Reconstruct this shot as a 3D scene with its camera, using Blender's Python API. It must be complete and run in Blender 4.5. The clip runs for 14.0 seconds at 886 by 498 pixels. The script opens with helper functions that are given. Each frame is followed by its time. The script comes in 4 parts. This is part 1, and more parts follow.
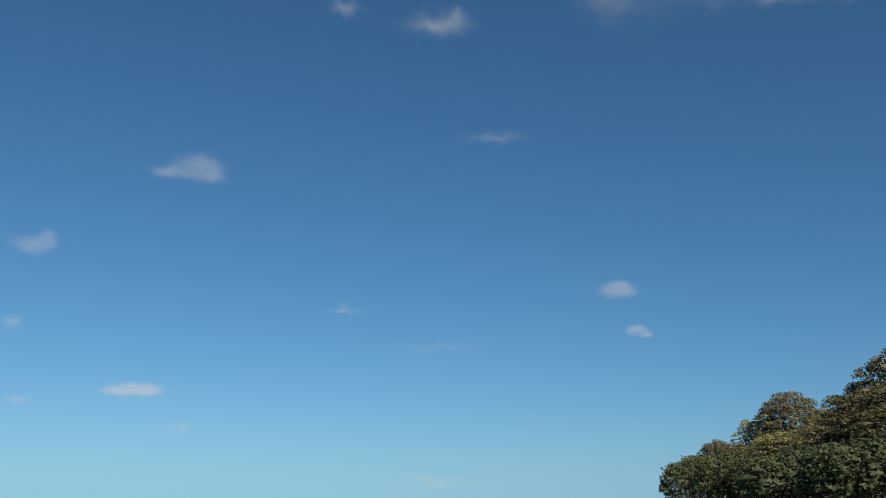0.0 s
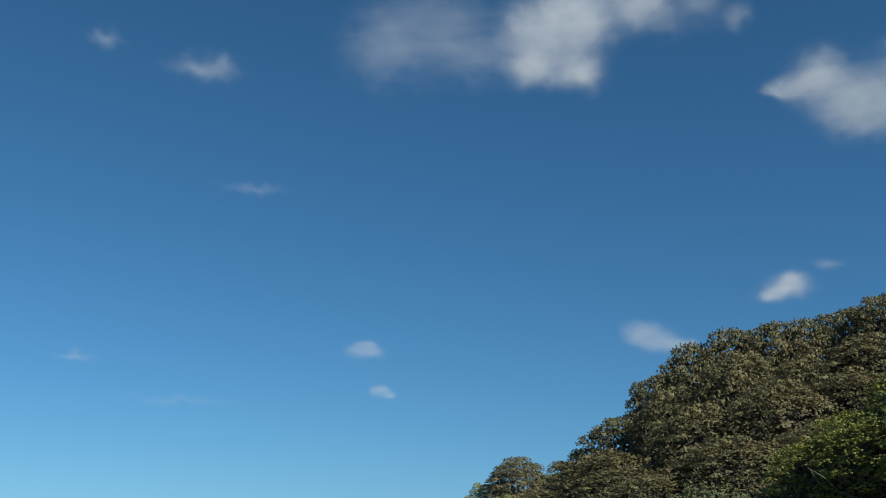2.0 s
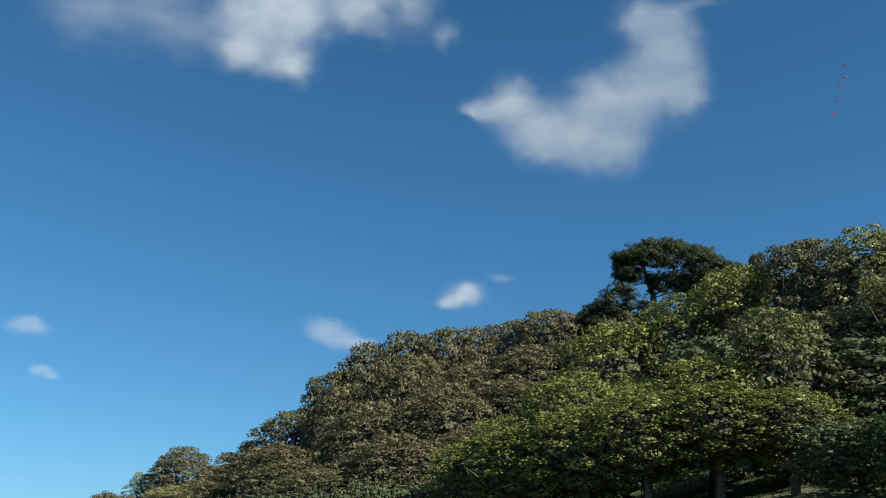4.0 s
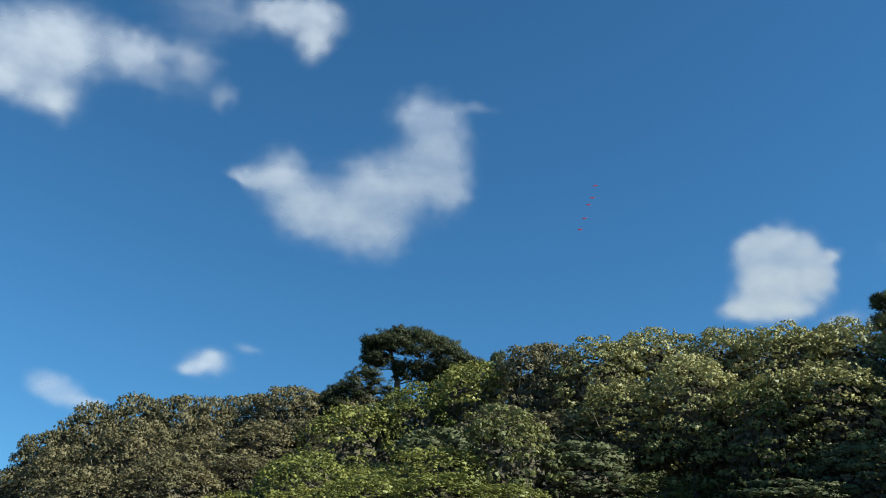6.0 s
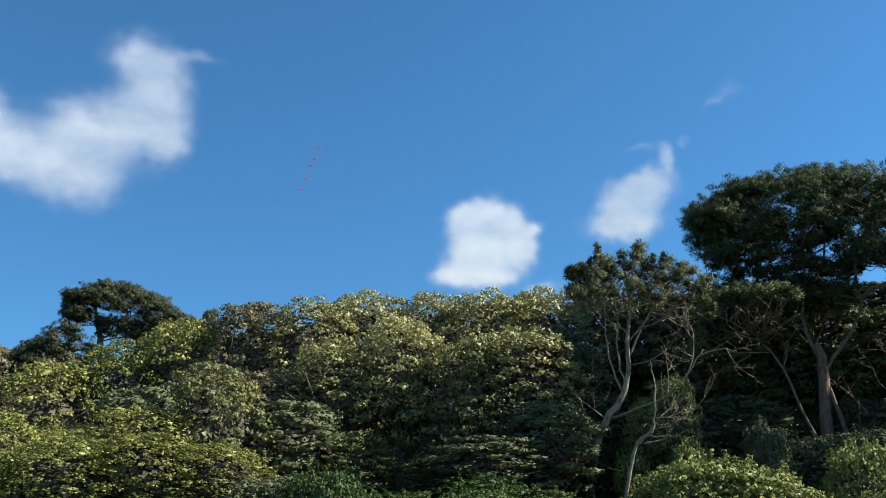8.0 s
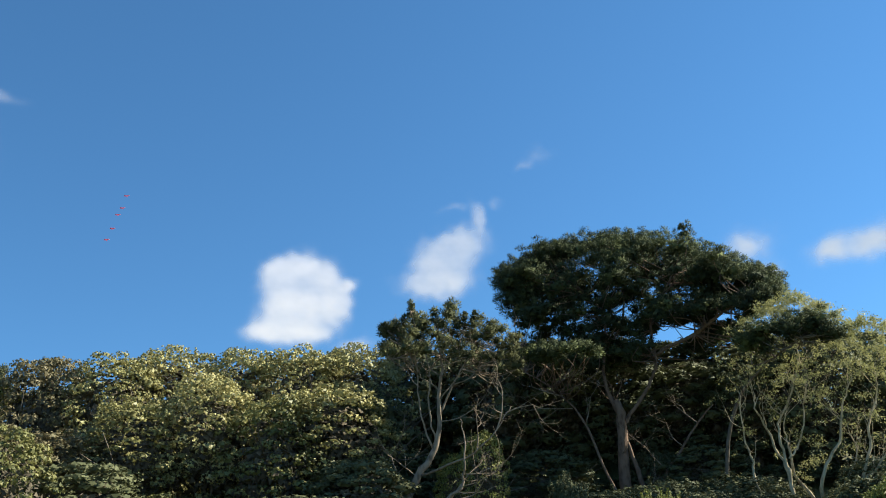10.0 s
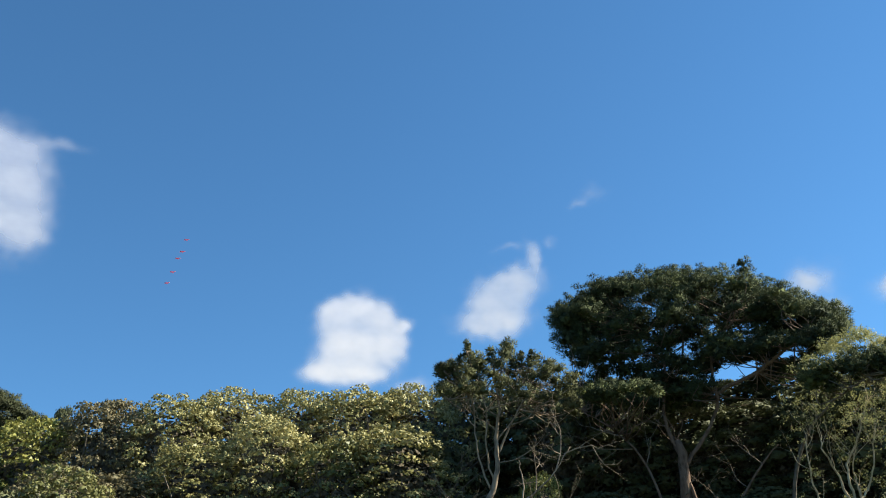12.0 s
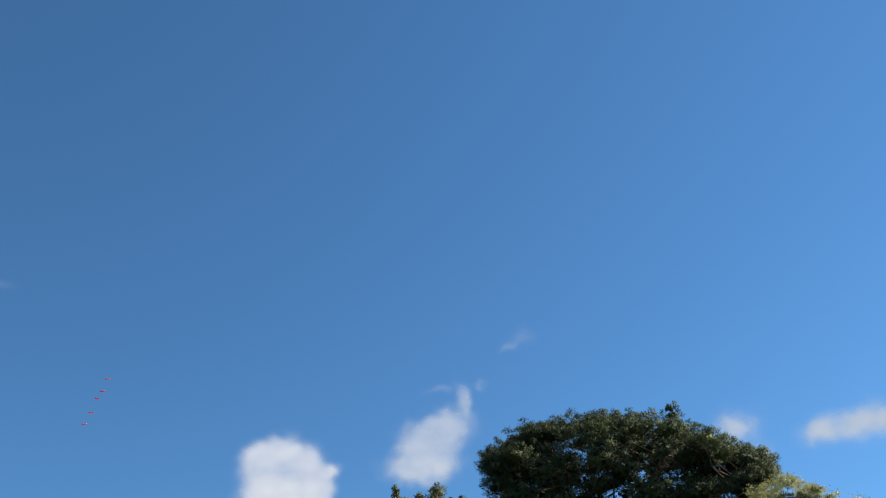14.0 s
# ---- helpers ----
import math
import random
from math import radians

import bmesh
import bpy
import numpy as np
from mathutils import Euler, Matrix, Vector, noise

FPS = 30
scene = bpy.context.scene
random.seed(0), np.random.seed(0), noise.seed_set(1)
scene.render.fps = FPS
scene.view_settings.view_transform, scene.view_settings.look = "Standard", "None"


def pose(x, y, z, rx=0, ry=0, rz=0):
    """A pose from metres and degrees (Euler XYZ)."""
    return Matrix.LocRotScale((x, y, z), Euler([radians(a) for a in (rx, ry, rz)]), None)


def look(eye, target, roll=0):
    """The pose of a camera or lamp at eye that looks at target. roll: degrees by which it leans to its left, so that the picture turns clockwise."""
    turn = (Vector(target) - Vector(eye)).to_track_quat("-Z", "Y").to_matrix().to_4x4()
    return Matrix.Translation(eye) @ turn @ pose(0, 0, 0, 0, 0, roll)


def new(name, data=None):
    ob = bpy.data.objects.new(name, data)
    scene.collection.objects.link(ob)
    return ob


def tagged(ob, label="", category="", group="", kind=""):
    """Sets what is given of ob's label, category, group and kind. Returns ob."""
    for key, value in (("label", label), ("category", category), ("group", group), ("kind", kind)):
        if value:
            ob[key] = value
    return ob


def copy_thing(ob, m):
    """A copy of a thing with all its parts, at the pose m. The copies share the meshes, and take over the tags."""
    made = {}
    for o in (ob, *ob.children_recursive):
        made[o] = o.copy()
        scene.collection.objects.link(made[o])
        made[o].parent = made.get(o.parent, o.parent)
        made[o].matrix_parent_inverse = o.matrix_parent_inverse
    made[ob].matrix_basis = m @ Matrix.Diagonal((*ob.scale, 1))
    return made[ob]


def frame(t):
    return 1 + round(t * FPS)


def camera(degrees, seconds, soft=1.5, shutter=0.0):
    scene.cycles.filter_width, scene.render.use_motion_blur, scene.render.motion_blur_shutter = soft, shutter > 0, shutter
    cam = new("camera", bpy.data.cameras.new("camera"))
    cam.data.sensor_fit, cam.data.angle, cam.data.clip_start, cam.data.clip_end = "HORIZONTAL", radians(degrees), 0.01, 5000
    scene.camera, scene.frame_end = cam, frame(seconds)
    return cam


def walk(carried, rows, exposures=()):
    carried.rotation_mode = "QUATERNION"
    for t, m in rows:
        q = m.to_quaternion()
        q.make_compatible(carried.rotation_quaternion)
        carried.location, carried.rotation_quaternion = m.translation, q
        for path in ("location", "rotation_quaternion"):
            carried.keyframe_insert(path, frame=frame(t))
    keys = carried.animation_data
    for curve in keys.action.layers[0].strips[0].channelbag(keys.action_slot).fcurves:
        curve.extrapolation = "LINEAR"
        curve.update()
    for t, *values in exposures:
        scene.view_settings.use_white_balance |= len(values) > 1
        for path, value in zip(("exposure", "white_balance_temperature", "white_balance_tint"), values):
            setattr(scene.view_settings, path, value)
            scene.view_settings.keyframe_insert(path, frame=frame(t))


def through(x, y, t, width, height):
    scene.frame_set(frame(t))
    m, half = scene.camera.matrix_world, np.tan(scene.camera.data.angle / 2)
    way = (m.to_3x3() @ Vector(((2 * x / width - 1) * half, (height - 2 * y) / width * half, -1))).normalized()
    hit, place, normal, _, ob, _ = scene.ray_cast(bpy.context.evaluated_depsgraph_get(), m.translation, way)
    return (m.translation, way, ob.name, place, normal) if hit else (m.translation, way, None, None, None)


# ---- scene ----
cam = camera(49.5, 14.0, 1.0)
EYE = 1.6
# seconds, heading, tilt, lean (degrees): somebody stands still and pans along a wooded bank
PATH = [
    (0.0, 0.87, 13.98, 0.50),
    (0.5, -1.13, 14.47, 0.52),
    (1.0, -4.52, 15.95, 1.18),
    (1.5, -9.70, 16.87, 0.44),
    (2.0, -14.32, 17.53, 0.62),
    (2.5, -18.33, 17.50, 0.44),
    (3.0, -22.69, 18.38, 0.23),
    (3.2, -25.18, 18.29, 0.33),
    (5.3, -41.71, 19.32, 2.61),
    (5.5, -43.00, 20.69, 2.86),
    (6.0, -48.57, 22.44, 2.79),
    (6.5, -51.55, 20.53, 3.54),
    (7.0, -56.18, 19.98, 0.91),
    (7.5, -59.16, 19.10, 0.11),
    (8.0, -66.46, 20.37, -0.84),
    (8.5, -74.39, 20.28, -2.80),
    (9.0, -80.76, 22.41, -4.48),
    (9.2, -79.86, 23.03, -4.65),
    (11.3, -76.37, 22.68, -2.95),
    (11.5, -75.44, 22.98, -2.90),
    (12.0, -75.03, 25.82, -3.45),
    (12.5, -75.25, 28.82, -3.94),
    (13.0, -80.89, 30.29, -5.34),
    (13.5, -83.17, 32.72, -7.29),
    (14.0, -80.47, 33.93, -5.30)]


def held(heading, tilt, lean):
    return pose(0, 0, EYE) @ pose(0, 0, 0, 0, 0, heading) @ pose(0, 0, 0, 90 + tilt) @ pose(0, 0, 0, 0, 0, lean)


EXPOSURES = [(0.0, 0.38, 5500, 1), (1.5, 0.4, 5260, -3), (3.0, 0.67, 5190, -5), (6.5, 1.12, 5080, -5), (9.0, 1.6, 5440, 1), (12.0, 1.57, 5560, 3), (13.0, 1.34, 5570, 4), (14.0, 1.34, 5570, 5)]
walk(cam, [(t, held(a, b, c)) for t, a, b, c in PATH], EXPOSURES)

# ---------------------------------------------------------------- light
SUN_HEADING, SUN_HEIGHT = -154.0, 37.0
world = bpy.data.worlds.new("world")
scene.world = world
world.use_nodes = True
wn, wl = world.node_tree.nodes, world.node_tree.links
sky = wn.new("ShaderNodeTexSky")
sky.sky_type, sky.sun_disc = "NISHITA", False
sky.sun_elevation, sky.sun_rotation = radians(SUN_HEIGHT), radians(-SUN_HEADING)
sky.altitude = 2500
sky.air_density, sky.dust_density, sky.ozone_density = 1.3, 0.0, 6.5
# low directions look up a higher part of the sky, blue down to the horizon
toward, parts, rise, whole = wn.new("ShaderNodeTexCoord"), wn.new("ShaderNodeSeparateXYZ"), wn.new("ShaderNodeMath"), wn.new("ShaderNodeCombineXYZ")
wl.new(toward.outputs["Generated"], parts.inputs[0])
square = wn.new("ShaderNodeMath")
square.operation = "MULTIPLY_ADD"
wl.new(parts.outputs["Z"], square.inputs[0])
wl.new(parts.outputs["Z"], square.inputs[1])
square.inputs[2].default_value = 0.003
rise.operation = "SQRT"
wl.new(square.outputs[0], rise.inputs[0])
wl.new(parts.outputs["X"], whole.inputs["X"])
wl.new(parts.outputs["Y"], whole.inputs["Y"])
wl.new(rise.outputs[0], whole.inputs["Z"])
wl.new(whole.outputs[0], sky.inputs["Vector"])
clear = wn.new("ShaderNodeHueSaturation")
clear.inputs["Saturation"].default_value = 1.0
clear.inputs["Hue"].default_value = 0.491
wl.new(sky.outputs[0], clear.inputs["Color"])
wl.new(clear.outputs[0], wn["Background"].inputs[0])
wn["Background"].inputs[1].default_value = 0.05


def place(heading, height, r):
    """The point at that compass heading (left is positive) and angle of height, r metres away on the plan."""
    a = radians(heading)
    return Vector((-math.sin(a) * r, math.cos(a) * r, EYE + math.tan(radians(height)) * r))


sun_data = bpy.data.lights.new("sun", "SUN")
sun_data.energy, sun_data.angle, sun_data.color = 5.0, radians(0.5), (1.0, 0.85, 0.62)
sun = new("sun", sun_data)
sun.matrix_world = look(place(SUN_HEADING, SUN_HEIGHT, 60), (0, 0, EYE))


# ---------------------------------------------------------------- materials
def material(name):
    m = bpy.data.materials.new(name)
    m.use_nodes = True
    n = m.node_tree.nodes
    return m, n, m.node_tree.links, n["Principled BSDF"], n["Material Output"]


def ramp(n, stops):
    r = n.new("ShaderNodeValToRGB")
    while len(r.color_ramp.elements) < len(stops):
        r.color_ramp.elements.new(0.5)
    for e, (p, c) in zip(r.color_ramp.elements, stops):
        e.position, e.color = p, (*c, 1)
    return r


def leaf_material(name, stops, gloss=0.45, through=0.22, patch=0.5, sheen=0.3):
    """Leaves: each one has its own shade, whole boughs drift in colour, light comes through them."""
    m, n, l, bsdf, out = material(name)
    geo, tex, obj = n.new("ShaderNodeNewGeometry"), n.new("ShaderNodeTexNoise"), n.new("ShaderNodeObjectInfo")
    co = n.new("ShaderNodeTexCoord")
    tex.inputs["Scale"].default_value, tex.inputs["Detail"].default_value = patch, 2
    l.new(co.outputs["Object"], tex.inputs["Vector"])
    mix = n.new("ShaderNodeMath")
    mix.operation = "MULTIPLY_ADD"
    l.new(geo.outputs["Random Per Island"], mix.inputs[0])
    mix.inputs[1].default_value = 0.2
    sub = n.new("ShaderNodeMath")
    sub.operation = "MULTIPLY_ADD"
    l.new(tex.outputs["Fac"], sub.inputs[0])
    sub.inputs[1].default_value, sub.inputs[2].default_value = 0.9, -0.26
    tilt = n.new("ShaderNodeMath")
    tilt.operation = "MULTIPLY_ADD"
    l.new(obj.outputs["Random"], tilt.inputs[0])
    tilt.inputs[1].default_value = 0.3
    l.new(sub.outputs[0], tilt.inputs[2])
    fine, spot = n.new("ShaderNodeTexNoise"), n.new("ShaderNodeMath")
    fine.inputs["Scale"].default_value, fine.inputs["Detail"].default_value = 2.2, 1
    l.new(co.outputs["Object"], fine.inputs["Vector"])
    spot.operation = "MULTIPLY_ADD"
    l.new(fine.outputs["Fac"], spot.inputs[0])
    spot.inputs[1].default_value = 0.5
    l.new(tilt.outputs[0], spot.inputs[2])
    less = n.new("ShaderNodeMath")
    less.operation = "SUBTRACT"
    l.new(spot.outputs[0], less.inputs[0])
    less.inputs[1].default_value = 0.2
    l.new(less.outputs[0], mix.inputs[2])
    r = ramp(n, stops)
    l.new(mix.outputs[0], r.inputs[0])
    l.new(r.outputs[0], bsdf.inputs["Base Color"])
    bsdf.inputs["Roughness"].default_value = gloss
    bsdf.inputs["Specular IOR Level"].default_value = sheen
    tr, blend = n.new("ShaderNodeBsdfTranslucent"), n.new("ShaderNodeMixShader")
    l.new(r.outputs[0], tr.inputs[0])
    blend.inputs[0].default_value = through
    l.new(bsdf.outputs[0], blend.inputs[1])
    l.new(tr.outputs[0], blend.inputs[2])
    l.new(blend.outputs[0], out.inputs[0])
    return m


LEAF_BRIGHT = leaf_material("yellow_green_leaves", [(0.0, (0.075, 0.085, 0.02)), (0.45, (0.2, 0.2, 0.046)), (0.95, (0.39, 0.35, 0.1))], 0.5, 0.2, 0.5, 0.25)
LEAF_OLIVE = leaf_material("olive_leaves", [(0.0, (0.092, 0.09, 0.034)), (0.4, (0.235, 0.215, 0.077)), (0.7, (0.39, 0.35, 0.142)), (0.95, (0.4, 0.285, 0.13))], 0.5, 0.18, 0.5, 0.25)
LEAF_BROWN = leaf_material("brownish_autumn_leaves", [(0.0, (0.095, 0.084, 0.045)), (0.4, (0.14, 0.12, 0.06)), (0.8, (0.195, 0.157, 0.08)), (1.0, (0.215, 0.148, 0.078))], 0.55, 0.2, 0.5, 0.2)
LEAF_GOLD = leaf_material("golden_green_leaves", [(0.0, (0.08, 0.1, 0.024)), (0.5, (0.19, 0.2, 0.053)), (1.0, (0.325, 0.31, 0.1))], 0.55, 0.2, 0.5, 0.15)
LEAF_MID = leaf_material("mid_green_leaves", [(0.0, (0.06, 0.068, 0.022)), (0.45, (0.155, 0.152, 0.05)), (0.9, (0.29, 0.25, 0.09))], 0.5, 0.18, 0.5, 0.25)
LEAF_GREY = leaf_material("grey_green_leaves", [(0.0, (0.11, 0.118, 0.045)), (0.5, (0.26, 0.252, 0.1)), (1.0, (0.45, 0.41, 0.19))], 0.55, 0.38, 0.5, 0.15)
# dark evergreen leaves; on shaded shrubs and gaps the dark green stands in for shade
LEAF_DARK = leaf_material("dark_shade_leaves", [(0.0, (0.062, 0.07, 0.036)), (0.65, (0.115, 0.118, 0.058)), (1.0, (0.175, 0.17, 0.08))], 0.65, 0.15, 0.5, 0.1)
LEAF_SHRUB = leaf_material("fresh_green_leaves", [(0.0, (0.03, 0.055, 0.012)), (0.5, (0.065, 0.095, 0.024)), (1.0, (0.17, 0.19, 0.06))], 0.5, 0.22, 0.5, 0.15)
NEEDLE = leaf_material("pine_needles", [(0.0, (0.03, 0.035, 0.024)), (0.5, (0.058, 0.068, 0.035)), (0.85, (0.112, 0.125, 0.048)), (1.0, (0.18, 0.19, 0.064))], 0.8, 0.15, 0.5, 0.05)
NEEDLE_WARM = leaf_material("brownish_pine_needles", [(0.0, (0.045, 0.047, 0.026)), (0.5, (0.085, 0.088, 0.042)), (0.85, (0.14, 0.14, 0.06)), (1.0, (0.19, 0.18, 0.075))], 0.8, 0.2, 0.5, 0.05)
NEEDLE_FAR = leaf_material("olive_pine_needles", [(0.0, (0.03, 0.036, 0.022)), (0.6, (0.062, 0.066, 0.034)), (1.0, (0.105, 0.095, 0.045))], 0.8, 0.12, 0.5, 0.06)


def bark_material(name, low, high, scale):
    m, n, l, bsdf, out = material(name)
    co, mapping = n.new("ShaderNodeTexCoord"), n.new("ShaderNodeMapping")
    mapping.inputs["Scale"].default_value = (1, 1, 0.3)
    l.new(co.outputs["Object"], mapping.inputs[0])
    cells, blot = n.new("ShaderNodeTexVoronoi"), n.new("ShaderNodeTexNoise")
    cells.inputs["Scale"].default_value = scale
    blot.inputs["Scale"].default_value, blot.inputs["Detail"].default_value = 3.0, 6
    l.new(mapping.outputs[0], cells.inputs["Vector"])
    l.new(co.outputs["Object"], blot.inputs["Vector"])
    both = n.new("ShaderNodeMath")
    both.operation = "MULTIPLY_ADD"
    l.new(cells.outputs["Distance"], both.inputs[0])
    both.inputs[1].default_value = 0.5
    l.new(blot.outputs["Fac"], both.inputs[2])
    r = ramp(n, [(0.35, low), (0.85, high)])
    l.new(both.outputs[0], r.inputs[0])
    l.new(r.outputs[0], bsdf.inputs["Base Color"])
    bsdf.inputs["Roughness"].default_value = 0.9
    bsdf.inputs["Specular IOR Level"].default_value = 0.12
    bump = n.new("ShaderNodeBump")
    bump.inputs["Strength"].default_value, bump.inputs["Distance"].default_value = 0.8, 0.03
    l.new(both.outputs[0], bump.inputs["Height"])
    l.new(bump.outputs[0], bsdf.inputs["Normal"])
    return m


BARK_PINE = bark_material("reddish_pine_bark", (0.062, 0.042, 0.032), (0.21, 0.14, 0.10), 9)
BARK_WARM = bark_material("weathered_pine_bark", (0.085, 0.062, 0.045), (0.28, 0.215, 0.155), 9)
BARK_PALE = bark_material("pale_grey_bark", (0.2, 0.15, 0.085), (0.44, 0.355, 0.22), 14)
# dark brown that puts the shade of the crown's inside into colour
SHADE_BROWN = bark_material("crown_shade_brown", (0.042, 0.036, 0.026), (0.11, 0.09, 0.062), 12)
BARK_DARK = bark_material("dark_brown_bark", (0.05, 0.04, 0.03), (0.16, 0.13, 0.10), 12)


# ---------------------------------------------------------------- helpers of the scene
def mesh_object(name, verts, faces, mat, parent=None, label="", smooth=False, normals=None):
    me = bpy.data.meshes.new(name)
    if isinstance(faces, np.ndarray):
        nv, nf, k = len(verts), len(faces), faces.shape[1]
        me.vertices.add(nv)
        me.vertices.foreach_set("co", np.ascontiguousarray(verts, dtype=np.float32).ravel())
        me.loops.add(nf * k)
        me.loops.foreach_set("vertex_index", faces.astype(np.int32).ravel())
        me.polygons.add(nf)
        me.polygons.foreach_set("loop_start", np.arange(0, nf * k, k, dtype=np.int32))
        me.update(calc_edges=True)
    else:
        me.from_pydata([tuple(v) for v in verts], [], faces)
        me.update()
    if smooth:
        me.shade_smooth()
    if normals is not None:
        me.shade_smooth()
        soft = me.attributes.new("custom_normal", "FLOAT_VECTOR", "POINT")
        soft.data.foreach_set("vector", np.ascontiguousarray(normals, dtype=np.float32).ravel())
    me.materials.append(mat)
    ob = new(name, me)
    ob.parent = parent
    if label:
        tagged(ob, label)
    return ob


def unit(v):
    return v / np.maximum(np.linalg.norm(v, axis=-1, keepdims=True), 1e-9)


def leaf_mesh(pos, axis, up, length, width, fold=0.25):
    """Pointed leaves, each folded a little along its midrib: arrays of foot, direction, upper side, length and width."""
    side = unit(np.cross(axis, up))
    up = np.cross(side, axis)
    L, W = length[:, None], width[:, None]
    tip = pos + axis * L - up * L * 0.12
    left = pos + axis * L * 0.45 + side * W * 0.5 + up * W * fold
    right = pos + axis * L * 0.45 - side * W * 0.5 + up * W * fold
    verts = np.stack([pos, right, tip, left], 1).reshape(-1, 3)
    base = np.arange(len(pos))[:, None] * 4
    faces = np.concatenate([base + np.array([[0, 1, 2]]), base + np.array([[0, 2, 3]])])
    return verts, faces


def sphere_dirs(rng, n):
    return unit(rng.normal(size=(n, 3)))


def sprays(rng, centre, out, per, length, droop=0.35):
    """Rosettes of leaves at twig ends: foot, direction and upper side of every leaf."""
    n = len(centre)
    c, o = np.repeat(centre, per, 0), np.repeat(out, per, 0)
    axis = unit(o * 0.55 + sphere_dirs(rng, n * per) * 0.9 + np.array([0, 0, -droop * 0.4]))
    up = unit(o * 0.5 + np.array([0, 0, 0.9]) + rng.normal(size=(n * per, 3)) * 0.35)
    size = length * rng.uniform(0.6, 1.25, n * per)
    return c + rng.normal(size=(n * per, 3)) * length * 0.35, axis, up, size


def tube(path, radii, sides=7, wobble=0.0, rng=None):
    """A tapered limb along a smooth curve through the points."""
    p = [np.array(q, float) for q in path]
    pts, rad = [], []
    for i in range(len(p) - 1):
        a, b, c, d = p[max(i - 1, 0)], p[i], p[i + 1], p[min(i + 2, len(p) - 1)]
        steps = 4
        for s in range(steps):
            t = s / steps
            pts.append(0.5 * (2 * b + (c - a) * t + (2 * a - 5 * b + 4 * c - d) * t * t + (3 * b - a - 3 * c + d) * t ** 3))
            rad.append(radii[i] + (radii[i + 1] - radii[i]) * t)
    pts.append(p[-1])
    rad.append(radii[-1])
    if wobble and rng is not None:
        for i in range(1, len(pts)):
            pts[i] = pts[i] + rng.normal(size=3) * wobble
    verts, faces = [], []
    for i, q in enumerate(pts):
        d = unit(pts[min(i + 1, len(pts) - 1)] - pts[max(i - 1, 0)])
        u = unit(np.cross(d, np.array([0.31, 0.87, 0.38])))
        v = np.cross(d, u)
        for k in range(sides):
            a = 2 * math.pi * k / sides
            verts.append(q + (u * math.cos(a) + v * math.sin(a)) * rad[i])
    for i in range(len(pts) - 1):
        for k in range(sides):
            a, b = i * sides + k, i * sides + (k + 1) % sides
            faces.append((a, b, b + sides, a + sides))
    faces.append(tuple(range(sides))[::-1])
    faces.append(tuple((len(pts) - 1) * sides + k for k in range(sides)))
    return verts, faces, pts


def joined(pieces):
    verts, faces = [], []
    for v, f, *_ in pieces:
        o = len(verts)
        verts += list(v)
        faces += [tuple(i + o for i in q) for q in f]
    return verts, faces


def twigs(rng, foot, way, length, radius, depth, out, ends=None, lift=0.1, sides=5):
    """A bough that forks again and again; adds its tubes to out and its ends to ends."""
    way = unit(np.array(way, float))
    mid = foot + way * length * 0.5 + rng.normal(size=3) * length * 0.07
    way2 = unit(way + rng.normal(size=3) * 0.22 + np.array([0, 0, lift]))
    tip = mid + way2 * length * 0.5
    out.append(tube([foot, mid, tip], [radius, radius * 0.8, radius * 0.5], sides))
    if depth == 0:
        if ends is not None:
            ends.append((tip, way2))
        return
    for start, f in ((mid, 0.62), (tip, 0.72), (tip, 0.6)):
        w = unit(way2 + rng.normal(size=3) * 0.55 + np.array([0, 0, lift]))
        twigs(rng, start, w, length * f, radius * 0.5, depth - 1, out, ends, lift, max(3, sides - 1))


def thing(name, at, label, category, group=""):
    ob = new(name)
    ob.empty_display_size = 0.3
    ob.location = at
    return tagged(ob, label, category, group)


# ---------------------------------------------------------------- ground
def smooth(a, b, x):
    t = min(1.0, max(0.0, (x - a) / (b - a)))
    return t * t * (3 - 2 * t)


def ground_at(x, y):
    """A level meadow that rises into a wooded bank on one side and falls away again behind it."""
    r, a = math.hypot(x, y), math.degrees(math.atan2(-x, y))
    share = (0.12 + 0.88 * smooth(-25, -62, a)) * smooth(-9, -22, a) if a > -120 else smooth(-178, -125, a)
    rise = 0.23 * max(0.0, min(r, 80.0) - 14.0) + 6.0 * smooth(41, 55, r) * smooth(-106, -94, a)
    return share * rise * (1 - smooth(130, 420, r)) - 0.015 * (1 - share) * max(0.0, r - 70.0) + 0.06 * noise.noise(Vector((x * 0.15, y * 0.15, 0))) * smooth(3, 8, r)


